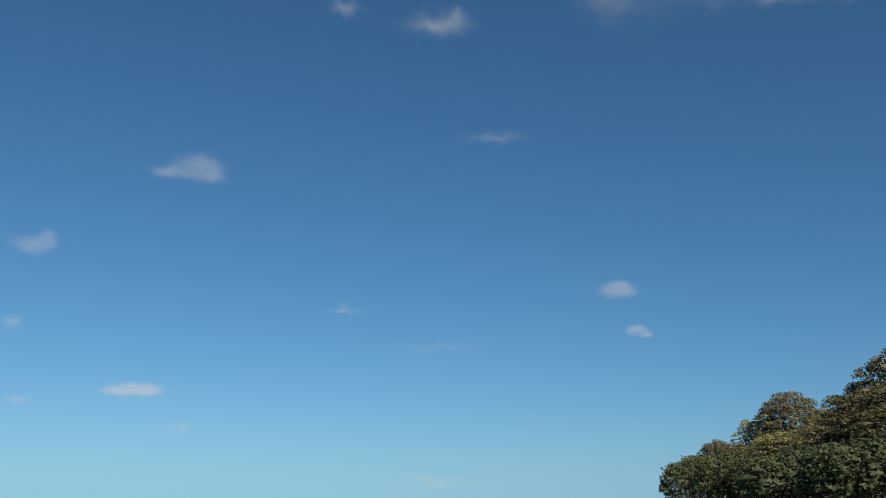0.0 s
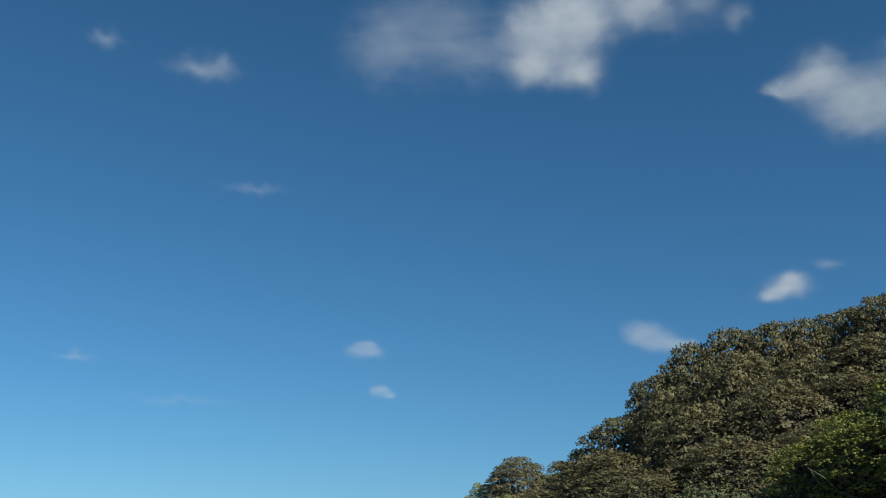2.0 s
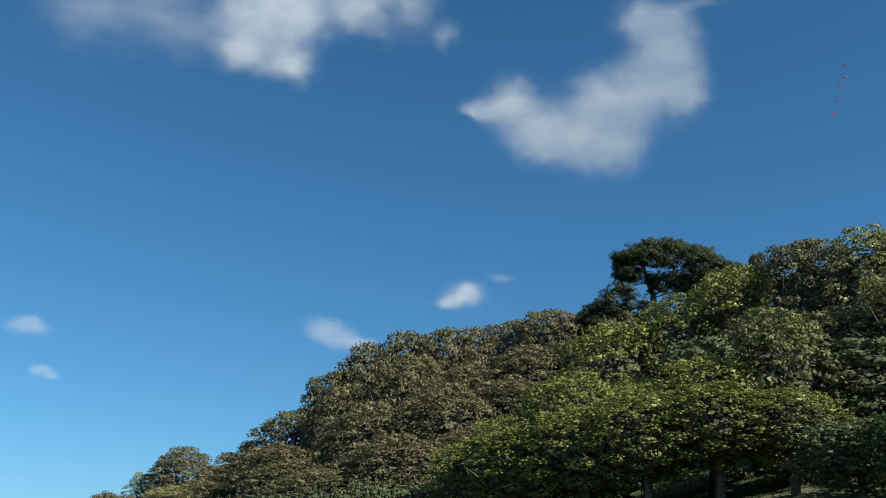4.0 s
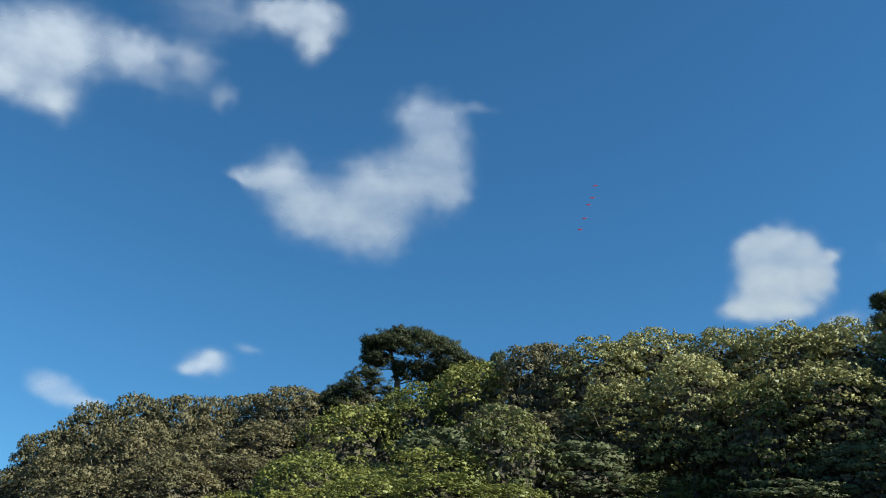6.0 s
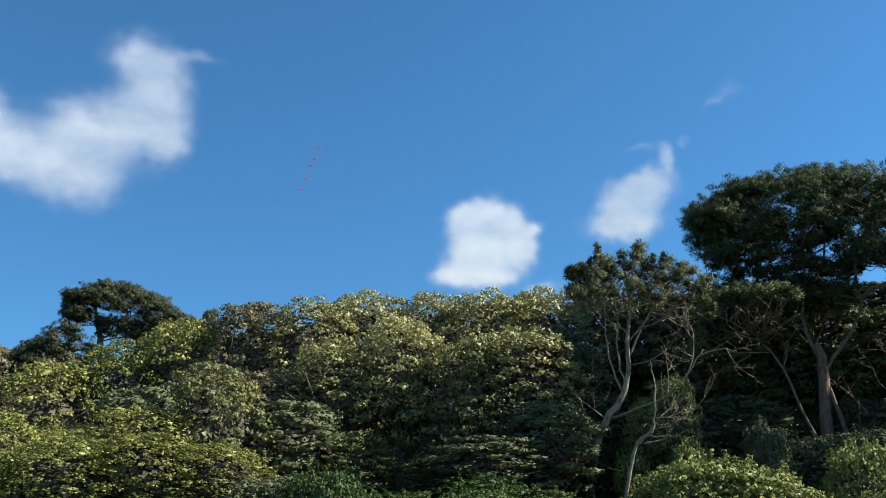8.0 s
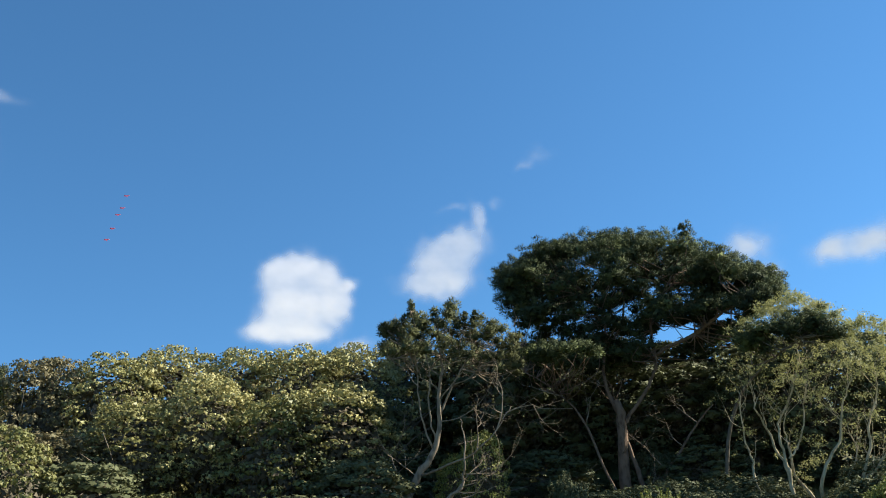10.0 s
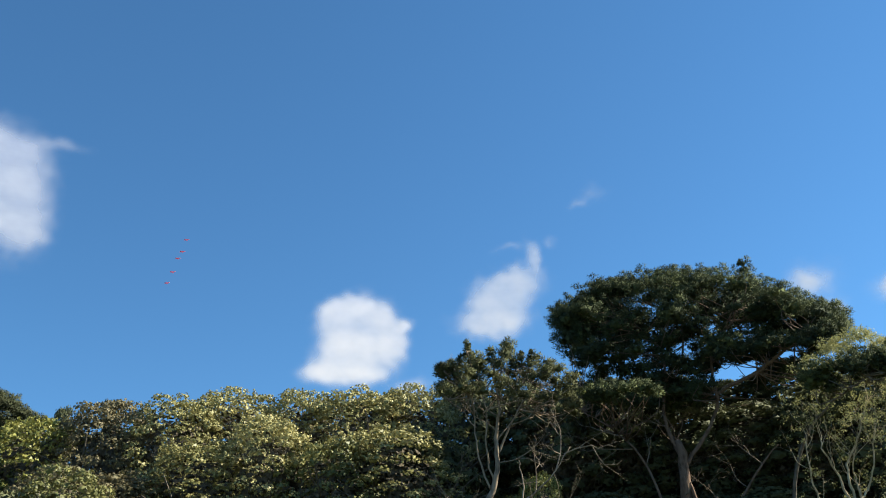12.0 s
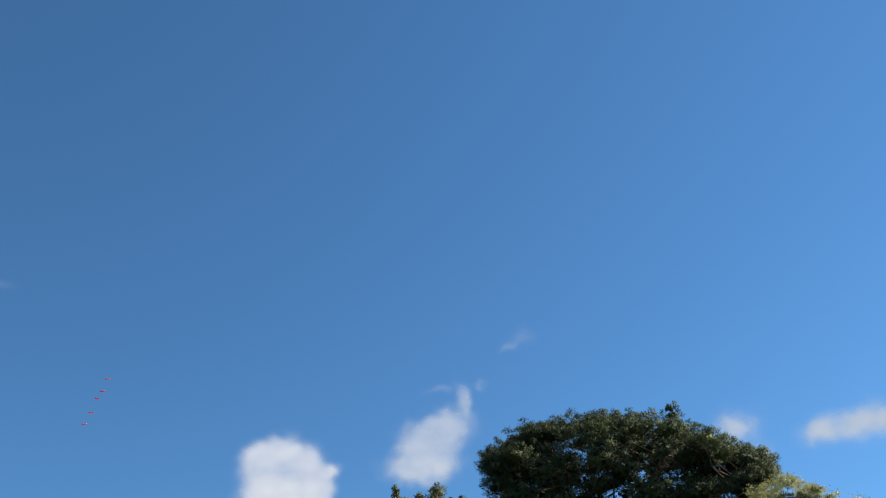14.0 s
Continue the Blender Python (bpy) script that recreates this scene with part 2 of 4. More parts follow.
def ground_material():
    m, n, l, bsdf, out = material("rough_meadow_grass")
    co, a, b = n.new("ShaderNodeTexCoord"), n.new("ShaderNodeTexNoise"), n.new("ShaderNodeTexNoise")
    a.inputs["Scale"].default_value, a.inputs["Detail"].default_value = 0.25, 4
    b.inputs["Scale"].default_value, b.inputs["Detail"].default_value = 14, 6
    l.new(co.outputs["Object"], a.inputs["Vector"])
    l.new(co.outputs["Object"], b.inputs["Vector"])
    add = n.new("ShaderNodeMath")
    add.operation = "MULTIPLY_ADD"
    l.new(b.outputs["Fac"], add.inputs[0])
    add.inputs[1].default_value = 0.6
    l.new(a.outputs["Fac"], add.inputs[2])
    r = ramp(n, [(0.5, (0.035, 0.05, 0.015)), (0.8, (0.08, 0.10, 0.03)), (1.0, (0.14, 0.13, 0.06))])
    l.new(add.outputs[0], r.inputs[0])
    l.new(r.outputs[0], bsdf.inputs["Base Color"])
    bsdf.inputs["Roughness"].default_value = 0.95
    bump = n.new("ShaderNodeBump")
    bump.inputs["Distance"].default_value = 0.08
    l.new(b.outputs["Fac"], bump.inputs["Height"])
    l.new(bump.outputs[0], bsdf.inputs["Normal"])
    return m


def build_ground():
    rings = [0.0] + [2.0 * 1.085 ** i for i in range(95)]
    turns = 120
    verts, faces = [(0, 0, ground_at(0.01, 0.01))], []
    for r in rings[1:]:
        for k in range(turns):
            a = 2 * math.pi * k / turns
            x, y = math.cos(a) * r, math.sin(a) * r
            verts.append((x, y, ground_at(x, y)))
    for k in range(turns):
        faces.append((0, 1 + k, 1 + (k + 1) % turns))
    for i in range(len(rings) - 2):
        for k in range(turns):
            a, b = 1 + i * turns + k, 1 + i * turns + (k + 1) % turns
            faces.append((a, a + turns, b + turns, b))
    ob = mesh_object("ground", verts, faces, ground_material(), smooth=True)
    tagged(ob, "grassy ground rising into a wooded bank", "ground", kind="structure")


build_ground()


# ---------------------------------------------------------------- broad-leaved trees
def blade_mesh(pos, axis, up, length, width):
    """Small leaves as slender three-cornered blades: broad near the stalk, pointed at the tip."""
    side = unit(np.cross(axis, up)) * (width * 0.5)[:, None]
    tip = pos + axis * length[:, None] - unit(up) * (length * 0.1)[:, None]
    verts = np.stack([pos - side, pos + side, tip], 1).reshape(-1, 3)
    return verts, np.arange(len(verts)).reshape(-1, 3)


def broadleaf(name, seed, leaf, bark, label, category, group, radius, high, skirt=0.04, puffs=70, puff=0.7, gap=0.2, per=8, leaf_size=0.15, cluster=0.16, hollow=-0.15, flat=0.64, shelf=-0.05, shoots=0.0, close=0.86):
    """A dense round tree: a short trunk, forking limbs and a crown of billows, each made of rounded leaf clusters gap metres apart. Thicker on its -y side."""
    rng = np.random.default_rng(seed)
    ob = thing(name, (0, 0, 0), label, category, group)
    low = high * skirt
    middle = np.array([0, 0, low + (high - low) * 0.45])
    feet, ways, cores, outward = [], [], [], []

    def skin(d):
        """How far the crown reaches in a direction: full and steep below, domed above."""
        up = (high - middle[2]) if d[2] > 0 else (middle[2] - low) * 1.15
        return np.array([radius, radius, up])

    billows = []
    for _ in range(puffs):
        d = unit(np.array([*(rng.normal(size=2)), rng.uniform(-0.6 if skirt > 0.1 else -1.1, 1.7)]))
        if d[1] > 0.2 and rng.random() < 0.85:
            d[1] = -d[1]
        size = rng.uniform(0.6, 1.35) * puff
        bulge = 1 + 0.12 * noise.noise(Vector(d * 1.9) + Vector((seed, 0, 0))) + rng.uniform(-0.16, 0.03)
        c = middle + d * (skin(d) - size * 0.75) * bulge
        # billows hardly overlap, so that dark hollows stay between them
        wide = np.array([1.2, 1.2, flat])
        if any(np.linalg.norm((c - b) / (wide * (size + k))) < close * (0.7 if d[2] > 0.6 else 1.0) for b, k in billows):
            continue
        billows.append((c, size))
        # leaves inside the billow, which keep it from being seen through
        g = sphere_dirs(rng, int(205 * size * size) + 12)
        g = g[g @ unit(d + np.array([0, 0, 0.4])) > -0.15]
        cores.append(c + g * size * wide * rng.uniform(0.6, 0.84, (len(g), 1)))
        outward.append(g)
        # clusters keep their distance on the upper side of the shelf, which overhangs a dark hollow
        face = unit(d * np.array([1, 1, 0.3]) + np.array([0, 0, 0.95]))
        q = sphere_dirs(rng, int(9 * (size / gap) ** 2) + 12)
        q = q[q @ face > shelf]
        kept = np.zeros((0, 3))
        near = 1 - 0.5 * (gap / size) ** 2
        for way in q:
            if len(kept) == 0 or (kept @ way).max() < near:
                kept = np.vstack([kept, way])
        q = kept
        f = c + q * size * np.array([1.2, 1.2, flat]) * rng.uniform(0.84, 1.03, (len(q), 1))
        # gaps without leaves in the shelves, but none along the top
        full = np.array([noise.noise(Vector((p[0] * 0.75, p[1] * 0.75, p[2] * 1.25 + seed * 9))) + 0.45 * noise.noise(Vector((p[0] * 2.3, p[1] * 2.3, p[2] * 3.2 + seed * 5))) for p in f]) > (hollow if d[2] < 0.7 else -0.55)
        feet.append(f[full])
        ways.append(unit(q * 0.8 + np.array([0, 0, 0.75]))[full])
    # leafy shoots that rise above the outline
    for k in range(int(shoots * radius)):
        d = sphere_dirs(rng, 1)[0]
        d[2] = abs(d[2]) + 0.25
        d = unit(d)
        way = unit(d * np.array([0.5, 0.5, 0.2]) + np.array([0, 0, 0.8]) + rng.normal(size=3) * 0.15)
        steps = np.arange(4)[:, None] * gap * 0.55
        feet.append(middle + d * skin(d) * rng.uniform(0.9, 0.98) + way * steps)
        ways.append(np.repeat(way[None], 4, 0))
    feet, ways = np.concatenate(feet), np.concatenate(ways)
    # each cluster is a small flattened dome of leaves whose upper sides face up and outwards
    c, w = np.repeat(feet, per, 0), np.repeat(ways, per, 0)
    d = unit(sphere_dirs(rng, len(c)) + w * 0.55)
    size = leaf_size * rng.uniform(0.7, 1.25, len(c))
    up = unit(d * 0.8 + w * 0.5 + rng.normal(size=d.shape) * 0.3)
    axis = unit(np.cross(up, sphere_dirs(rng, len(c))) + d * 0.35)
    spread = np.repeat(rng.uniform(0.7, 1.2, len(feet)), per)[:, None] * cluster * rng.uniform(0.4, 1.05, (len(c), 1))
    p = c + d * spread * np.array([1, 1, 0.85]) - axis * size[:, None] * 0.5
    v, f = blade_mesh(p, axis, up, size, size * rng.uniform(0.7, 0.95, len(c)))
    tagged(mesh_object("crown", v, f, leaf, ob, normals=np.repeat(unit(unit(d * 0.9 + w * 0.6) + rng.normal(size=d.shape) * 0.22), 3, 0)), kind="stuff")
    p, d = np.concatenate(cores), np.concatenate(outward)
    size = leaf_size * 1.55 * rng.uniform(0.7, 1.4, len(p))
    axis = unit(np.cross(d, sphere_dirs(rng, len(p))) + sphere_dirs(rng, len(p)) * 0.3)
    v, f = blade_mesh(p - axis * size[:, None] * 0.4, axis, unit(d + sphere_dirs(rng, len(p)) * 0.5), size, size)
    tagged(mesh_object("inner_leaves", v, f, leaf, ob, normals=np.repeat(d, 3, 0)), kind="stuff")
    # twig-brown blades fill the inside of the crown, their dark colour standing in for shade
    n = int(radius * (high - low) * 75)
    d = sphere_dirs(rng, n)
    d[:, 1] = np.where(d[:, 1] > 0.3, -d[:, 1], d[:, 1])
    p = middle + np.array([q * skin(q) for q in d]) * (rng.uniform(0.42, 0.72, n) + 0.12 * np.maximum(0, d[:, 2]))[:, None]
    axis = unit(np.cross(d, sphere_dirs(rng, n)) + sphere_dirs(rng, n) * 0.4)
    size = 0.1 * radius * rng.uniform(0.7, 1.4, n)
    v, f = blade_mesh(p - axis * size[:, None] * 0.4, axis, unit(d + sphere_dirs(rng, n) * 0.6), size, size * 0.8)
    tagged(mesh_object("twigwork", v, f, SHADE_BROWN, ob), kind="stuff")
    v, f, pts = tube([(0, 0, -0.6), (0.1, 0, high * 0.2), (0.05, 0.1, high * 0.45)], [radius * 0.075, radius * 0.06, radius * 0.04], 8)
    mesh_object("trunk", v, f, bark, ob, smooth=True)
    for i in range(3):
        out = []
        a = i * 2.09 + rng.uniform(-0.3, 0.3)
        twigs(rng, np.array([0.05, 0.05, high * rng.uniform(0.18, 0.42)]), (math.cos(a), math.sin(a), 0.9), high * 0.32, radius * 0.03, 1, out, None, 0.1, 3)
        v, f = joined(out)
        mesh_object("limb", v, f, bark, ob, smooth=True)
    return ob


def along(row, a):
    """Heights between the corners (heading, height) of a line of treetops."""
    return float(np.interp(-a, [-q[0] for q in row], [q[1] for q in row]))


LABELS = {
    "bright": "leafy yellow-green tree lit by the sun, on the wooded bank",
    "olive": "broad olive-green tree with sunlit leaf clusters, on the bank",
    "skirted": "olive-green tree with leaves down to the ground, on the bank",
    "brown": "rounded tree with brownish autumn leaves, on the far slope",
    "dark": "dark evergreen tree, its leaf colour partly standing in for shade",
    "shade_shrub": "shrub on the shaded slope, leaves darkened to stand in for shade",
    "gold": "bright yellow-green shrub in the sun below the pines",
    "shrub": "low fresh-green shrub at the foot of the bank"}
# kind: leaves, how many models, radius, height, trials for billows, their radius, distance of leaf clusters, leaves in each, leaf length, where the crown begins, how hollow
KINDS = {
    "bright": (LEAF_BRIGHT, 3, 2.7, 8.5, 1200, 0.48, 0.165, 8, 0.088, 0.25, -0.6), "olive": (LEAF_OLIVE, 4, 2.7, 8.8, 1200, 0.52, 0.17, 8, 0.085, 0.25, -0.6),
    "skirted": (LEAF_MID, 2, 2.3, 6.5, 1000, 0.48, 0.17, 7, 0.092, 0.03, -0.6), "brown": (LEAF_BROWN, 3, 2.9, 8.0, 1300, 0.52, 0.175, 7, 0.09, 0.2, -0.6),
    "dark": (LEAF_DARK, 3, 2.6, 8.0, 600, 0.8, 0.28, 5, 0.15, 0.05, -0.4), "shade_shrub": (LEAF_DARK, 3, 1.9, 3.0, 400, 0.46, 0.2, 7, 0.1, 0.03, -0.5),
    "shrub": (LEAF_SHRUB, 3, 1.5, 1.9, 400, 0.36, 0.15, 8, 0.07, 0.03, -0.5), "gold": (LEAF_GOLD, 2, 1.6, 2.3, 400, 0.4, 0.155, 8, 0.08, 0.03, -0.45)}
MODELS = {}
for kind, (leaf, count, radius, high, puffs, puff, gap, per, size, skirt, hollow) in KINDS.items():
    low = kind in ("shrub", "gold", "shade_shrub")
    MODELS[kind] = [broadleaf("shrub" if low else "tree", 11 * len(MODELS) + i, leaf, BARK_DARK, LABELS[kind], "shrub" if low else "tree", "shrubs below the bank" if low else "trees on the bank",
                              radius, high, skirt, puffs, puff, gap, per, size, gap * 0.46, hollow, flat=0.85 if kind == "bright" else 0.64, shoots=16.0 if low else (16.0 if kind == "bright" else 2.0), close=0.6 if low else (0.78 if kind in ("brown", "dark") else 0.88)) for i in range(count)]
planter = random.Random(5)
used = set()


def plant(kind, heading, r, top, radius):
    """A tree of that kind on the ground at that heading and distance, its crown reaching the angle top."""
    fresh = [m for m in MODELS[kind] if m.name not in used]
    model = fresh[0] if fresh else planter.choice(MODELS[kind])
    ob = copy_thing(model, Matrix()) if model.name in used else model
    used.add(model.name)
    p = place(heading, top, r)
    z = ground_at(p.x, p.y)
    wide, tall = radius / KINDS[kind][2], max(1.0, p.z - z) / KINDS[kind][3]
    ob.matrix_basis = pose(p.x, p.y, z, 0, 0, heading + planter.uniform(-50, 50)) @ Matrix.Diagonal((wide, wide, tall, 1))
    return ob


# the near bank: crests, then lower rows in front of it
NEAR_CREST = [(-40, 10.3), (-43, 12.3), (-47, 13.6), (-50.4, 15.0), (-53, 16.3), (-56.5, 16.6), (-60, 17.7), (-68, 17.8), (-74, 17.0), (-80, 15.8), (-97, 15.4)]
a = -44.0
while a > -73:
    kind = "bright" if a > -52 else "brown" if a > -56 else "olive"
    plant(kind, a, 43 + planter.uniform(-1, 1), along(NEAR_CREST, a) + 0.5 * smooth(-50, -56, a) + 0.4 * smooth(-60, -54, a) + planter.uniform(-0.5, 0.25), 2.6 + planter.uniform(-0.3, 0.4))
    a -= 3.6
a = -41.5
while a > -73:
    kind = planter.choice(("bright", "bright", "dark")) if a > -50 else ("olive" if planter.random() < 0.8 else "skirted")
    if -57.5 < a < -51:
        kind = "brown"
    plant(kind, a, 37 + planter.uniform(-1, 1), along(NEAR_CREST, a) - 2.3 + planter.uniform(-1.3, 0.9), 2.5 + planter.uniform(-0.3, 0.3))
    a -= 3.7
a = -37.5
while a > -74:
    # dark-leaved trees around -56 stand in for a shaded hollow
    kind = ("bright" if a > -44 else planter.choice(("bright", "bright", "dark"))) if a > -51 else ("dark" if a < -68 or -58 < a < -54 else "skirted")
    plant(kind, a, 33 + planter.uniform(-1.2, 1.2), min(along(NEAR_CREST, a) - 2.0, 13.0) + planter.uniform(-1.8, 1.1) - 3.6 * smooth(-59, -62, a) + 2.4 * smooth(-67, -70, a), 2.0 + planter.uniform(-0.3, 0.4))
    a -= 3.9
# a row that closes the crest from behind
a = -51.0
while a > -76:
    plant("skirted", a, 48 + planter.uniform(-1, 1), along(NEAR_CREST, a) - 1.2 + planter.uniform(-0.4, 0.3), 2.6)
    a -= 3.4
# shrubs along the foot of the bank
for a, r, top, size in ((-35.8, 34, 6.2, 2.1), (-38.7, 32, 7.2, 2.1), (-41.8, 31, 8.2, 2.2), (-45.2, 30, 9.0, 2.1), (-49.2, 30, 9.4, 2.2), (-53.2, 30, 8.8, 2.0)):
    plant("bright", a, r, top, size)
a = -56.5
while a > -112:
    if -85 < a < -78:
        a -= 2.9
        continue
    kind = planter.choice(("shade_shrub", "shrub", "shrub")) if a > -77 else planter.choice(("shrub", "shrub", "gold"))
    plant(kind, a, 27.5 + planter.uniform(-1, 1), 6.6 + planter.uniform(-2.0, 1.4) - 1.6 * smooth(-82, -86, a) - 1.2 * smooth(-58, -62, a) * smooth(-79, -76, a), 1.5 + planter.uniform(-0.3, 0.5))
    a -= 2.9
for a in range(-71, -56, 3):
    plant("shrub", a + planter.uniform(-0.5, 0.5), 31 + planter.uniform(-0.6, 0.6), 6.6 + planter.uniform(-0.8, 0.6), 1.8)
# undergrowth in the shade below the pines
a = -73.5
while a > -108:
    for r, top in ((33, 7.4), (38, 8.6), (43, 9.8)):
        if r == 33 and a > -79:
            continue
        plant("shade_shrub", a + planter.uniform(-1, 1), r + planter.uniform(-1.2, 1.2), top + planter.uniform(-1.3, 0.8), 1.7 + planter.uniform(-0.2, 0.5))
    a -= 3.9
# the farther slope
FAR_CREST = [(-20.5, 3.8), (-22.2, 5.3), (-24.2, 7.0), (-26.8, 9.4), (-30.3, 11.5), (-33.8, 13.0), (-35.8, 12.4), (-39.6, 13.5), (-48, 13.4)]
DOME = [(-22, -0.4), (-24.5, 0.0), (-27, 0.6), (-28.5, 0.65), (-30, 0.35), (-31, 0.2), (-34, -0.1), (-38, 0.1), (-45, 0.1)]
for r, drop, first, step, size in ((60, 0.0, -23.0, 2.1, 2.9), (55, 1.6, -24.6, 3.6, 3.1), (50, 3.4, -25.5, 4.1, 3.1), (45, 5.4, -26.5, 4.6, 3.0)):
    a = first
    while a > -45:
        plant("brown", a, r + planter.uniform(-1, 1), along(FAR_CREST, a) + along(DOME, a) - drop + planter.uniform(-0.3, 0.2), size + planter.uniform(-0.3, 0.3))
        a -= step
for a, r, top, size, kind in ((-19.0, 76, 5.3, 2.9, "brown"), (-17.2, 78, 4.0, 2.2, "olive"), (-15.0, 82, 2.8, 1.9, "brown"), (-13.4, 84, 1.9, 1.6, "brown"), (-22.0, 80, 5.3, 2.6, "dark"), (-20.4, 78, 4.4, 2.0, "dark"), (-18.5, 66, 3.2, 2.4, "olive"), (-20.8, 60, 3.6, 2.4, "brown")):
    plant(kind, a, r, top, size)
a = -13.4
while a > -21:
    plant("shade_shrub", a, 56 + planter.uniform(-4, 4), 1.3 + planter.uniform(-0.3, 0.3) + 0.18 * (-12.6 - a), 1.9)
    plant("brown", a - 0.8, 70 + planter.uniform(-4, 4), 1.6 + planter.uniform(-0.3, 0.2) + 0.33 * (-12.6 - a), 2.2)
    a -= 1.9
a = -19.0
while a > -34:
    plant("shade_shrub", a, 38 + planter.uniform(-1.5, 1.5), 2.4 + planter.uniform(-0.4, 0.4) + 0.1 * (-19 - a), 2.2)
    a -= 3.4
# dark evergreens in the shade behind the pines
for a, r, top, size in ((-79.4, 27, 6.8, 1.4), (-81.2, 26.4, 7.7, 1.7), (-83.2, 26.8, 7.3, 1.6), (-85.0, 27.0, 6.2, 1.4), (-89.6, 29, 8.0, 1.1)):
    plant("gold", a, r, top, size)
for a, r, top, size in ((-92.5, 35, 7.8, 1.8), (-95.0, 35.5, 7.4, 1.8), (-86.5, 36, 8.4, 1.8)):
    plant("shade_shrub", a, r, top, size)
for a, r, top, size in ((-80.5, 51, 16.9, 2.8), (-84.0, 51, 17.4, 2.8), (-87.5, 52, 17.3, 2.8), (-91.0, 51, 16.3, 2.8), (-94.8, 50, 17.0, 2.8), (-73.0, 40, 15.4, 2.5), (-75.5, 46, 17.6, 2.6), (-78.2, 47, 17.5, 2.8), (-81.5, 45, 17.0, 2.8), (-85.0, 46, 16.2, 2.8), (-88.5, 46, 15.8, 2.8), (-92.0, 46, 15.2, 2.7), (-95.5, 45, 14.8, 2.6), (-83.5, 40, 11.0, 2.2), (-79.5, 38, 9.6, 1.9), (-92.5, 41, 10.4, 2.0), (-72.0, 36, 11.5, 2.0), (-75.5, 40.5, 11.0, 1.9)):
    plant("dark", a, r, top, size)


# ---------------------------------------------------------------- pines
def needle_clumps(rng, centre, reach, share, length, rise):
    """One bough's foliage: round brushes of needles that keep apart on the upper side of a flattened pad, and a dark inside."""
    middles = np.zeros((0, 3))
    for _ in range(int(90 * max(reach, 0.5) ** 2) + 20):
        q = sphere_dirs(rng, 1)[0]
        q[2] = q[2] * 0.55 + 0.15
        q = q * reach * rng.uniform(0.5, 1.0)
        if len(middles) == 0 or np.linalg.norm(middles - q, axis=1).min() > min(0.48, 0.15 + 0.36 * reach):
            middles = np.vstack([middles, q])
    lean = unit(middles * np.array([0.8, 0.8, 0.4]) / reach + np.array([0, 0, 0.75]) + rng.normal(size=middles.shape) * 0.2)
    big = rng.uniform(0.8, 1.25, len(middles))
    grain = min(1.0, 0.42 + 0.66 * reach)
    per = int((40 + 55 * (grain - 0.5)) * share * 1.25)
    c, l, b = np.repeat(middles, per, 0) + np.array(centre), np.repeat(lean, per, 0), np.repeat(big, per)[:, None]
    w = unit(sphere_dirs(rng, len(c)) + l * 0.35)
    axis = unit(np.cross(w, sphere_dirs(rng, len(c))) * 0.7 + w * 0.55 + l * 0.35)
    f = c + w * b * grain * rng.uniform(0.08, 0.24, (len(c), 1)) * np.array([1, 1, 0.8 * rise])
    size = length * 0.62 * rng.uniform(0.75, 1.15, (len(c), 1)) * b
    side = unit(np.cross(w, axis)) * 0.017
    verts = np.stack([f - side, f + side, f + axis * size], 1)
    # the needles of a brush shade together, as a rounded tuft on the rounded pad
    bulge = unit(w + l * 0.35 + unit(np.repeat(middles, per, 0)) * 0.25)
    turned = (np.cross(verts[:, 1] - verts[:, 0], verts[:, 2] - verts[:, 0]) * bulge).sum(1) < 0
    verts[turned] = verts[turned][:, [1, 0, 2]]
    verts, bulge = verts.reshape(-1, 3), np.repeat(bulge, 3, 0)
    n = int(100 * reach * reach) + 6
    d = sphere_dirs(rng, n)
    f = np.array(centre) + d * reach * np.array([0.6, 0.6, 0.32]) * rng.uniform(0.2, 1, (n, 1))
    axis = unit(sphere_dirs(rng, n) * np.array([1, 1, 0.5]))
    side = unit(np.cross(axis, d)) * 0.09
    inside = np.stack([f - side - axis * 0.1, f + side - axis * 0.1, f + axis * 0.12], 1)
    turned = (np.cross(inside[:, 1] - inside[:, 0], inside[:, 2] - inside[:, 0]) * d).sum(1) < 0
    inside[turned] = inside[turned][:, [1, 0, 2]]
    verts, bulge = np.concatenate([verts, inside.reshape(-1, 3)]), np.concatenate([bulge, np.repeat(d, 3, 0)])
    return verts, np.arange(len(verts)).reshape(-1, 3), bulge


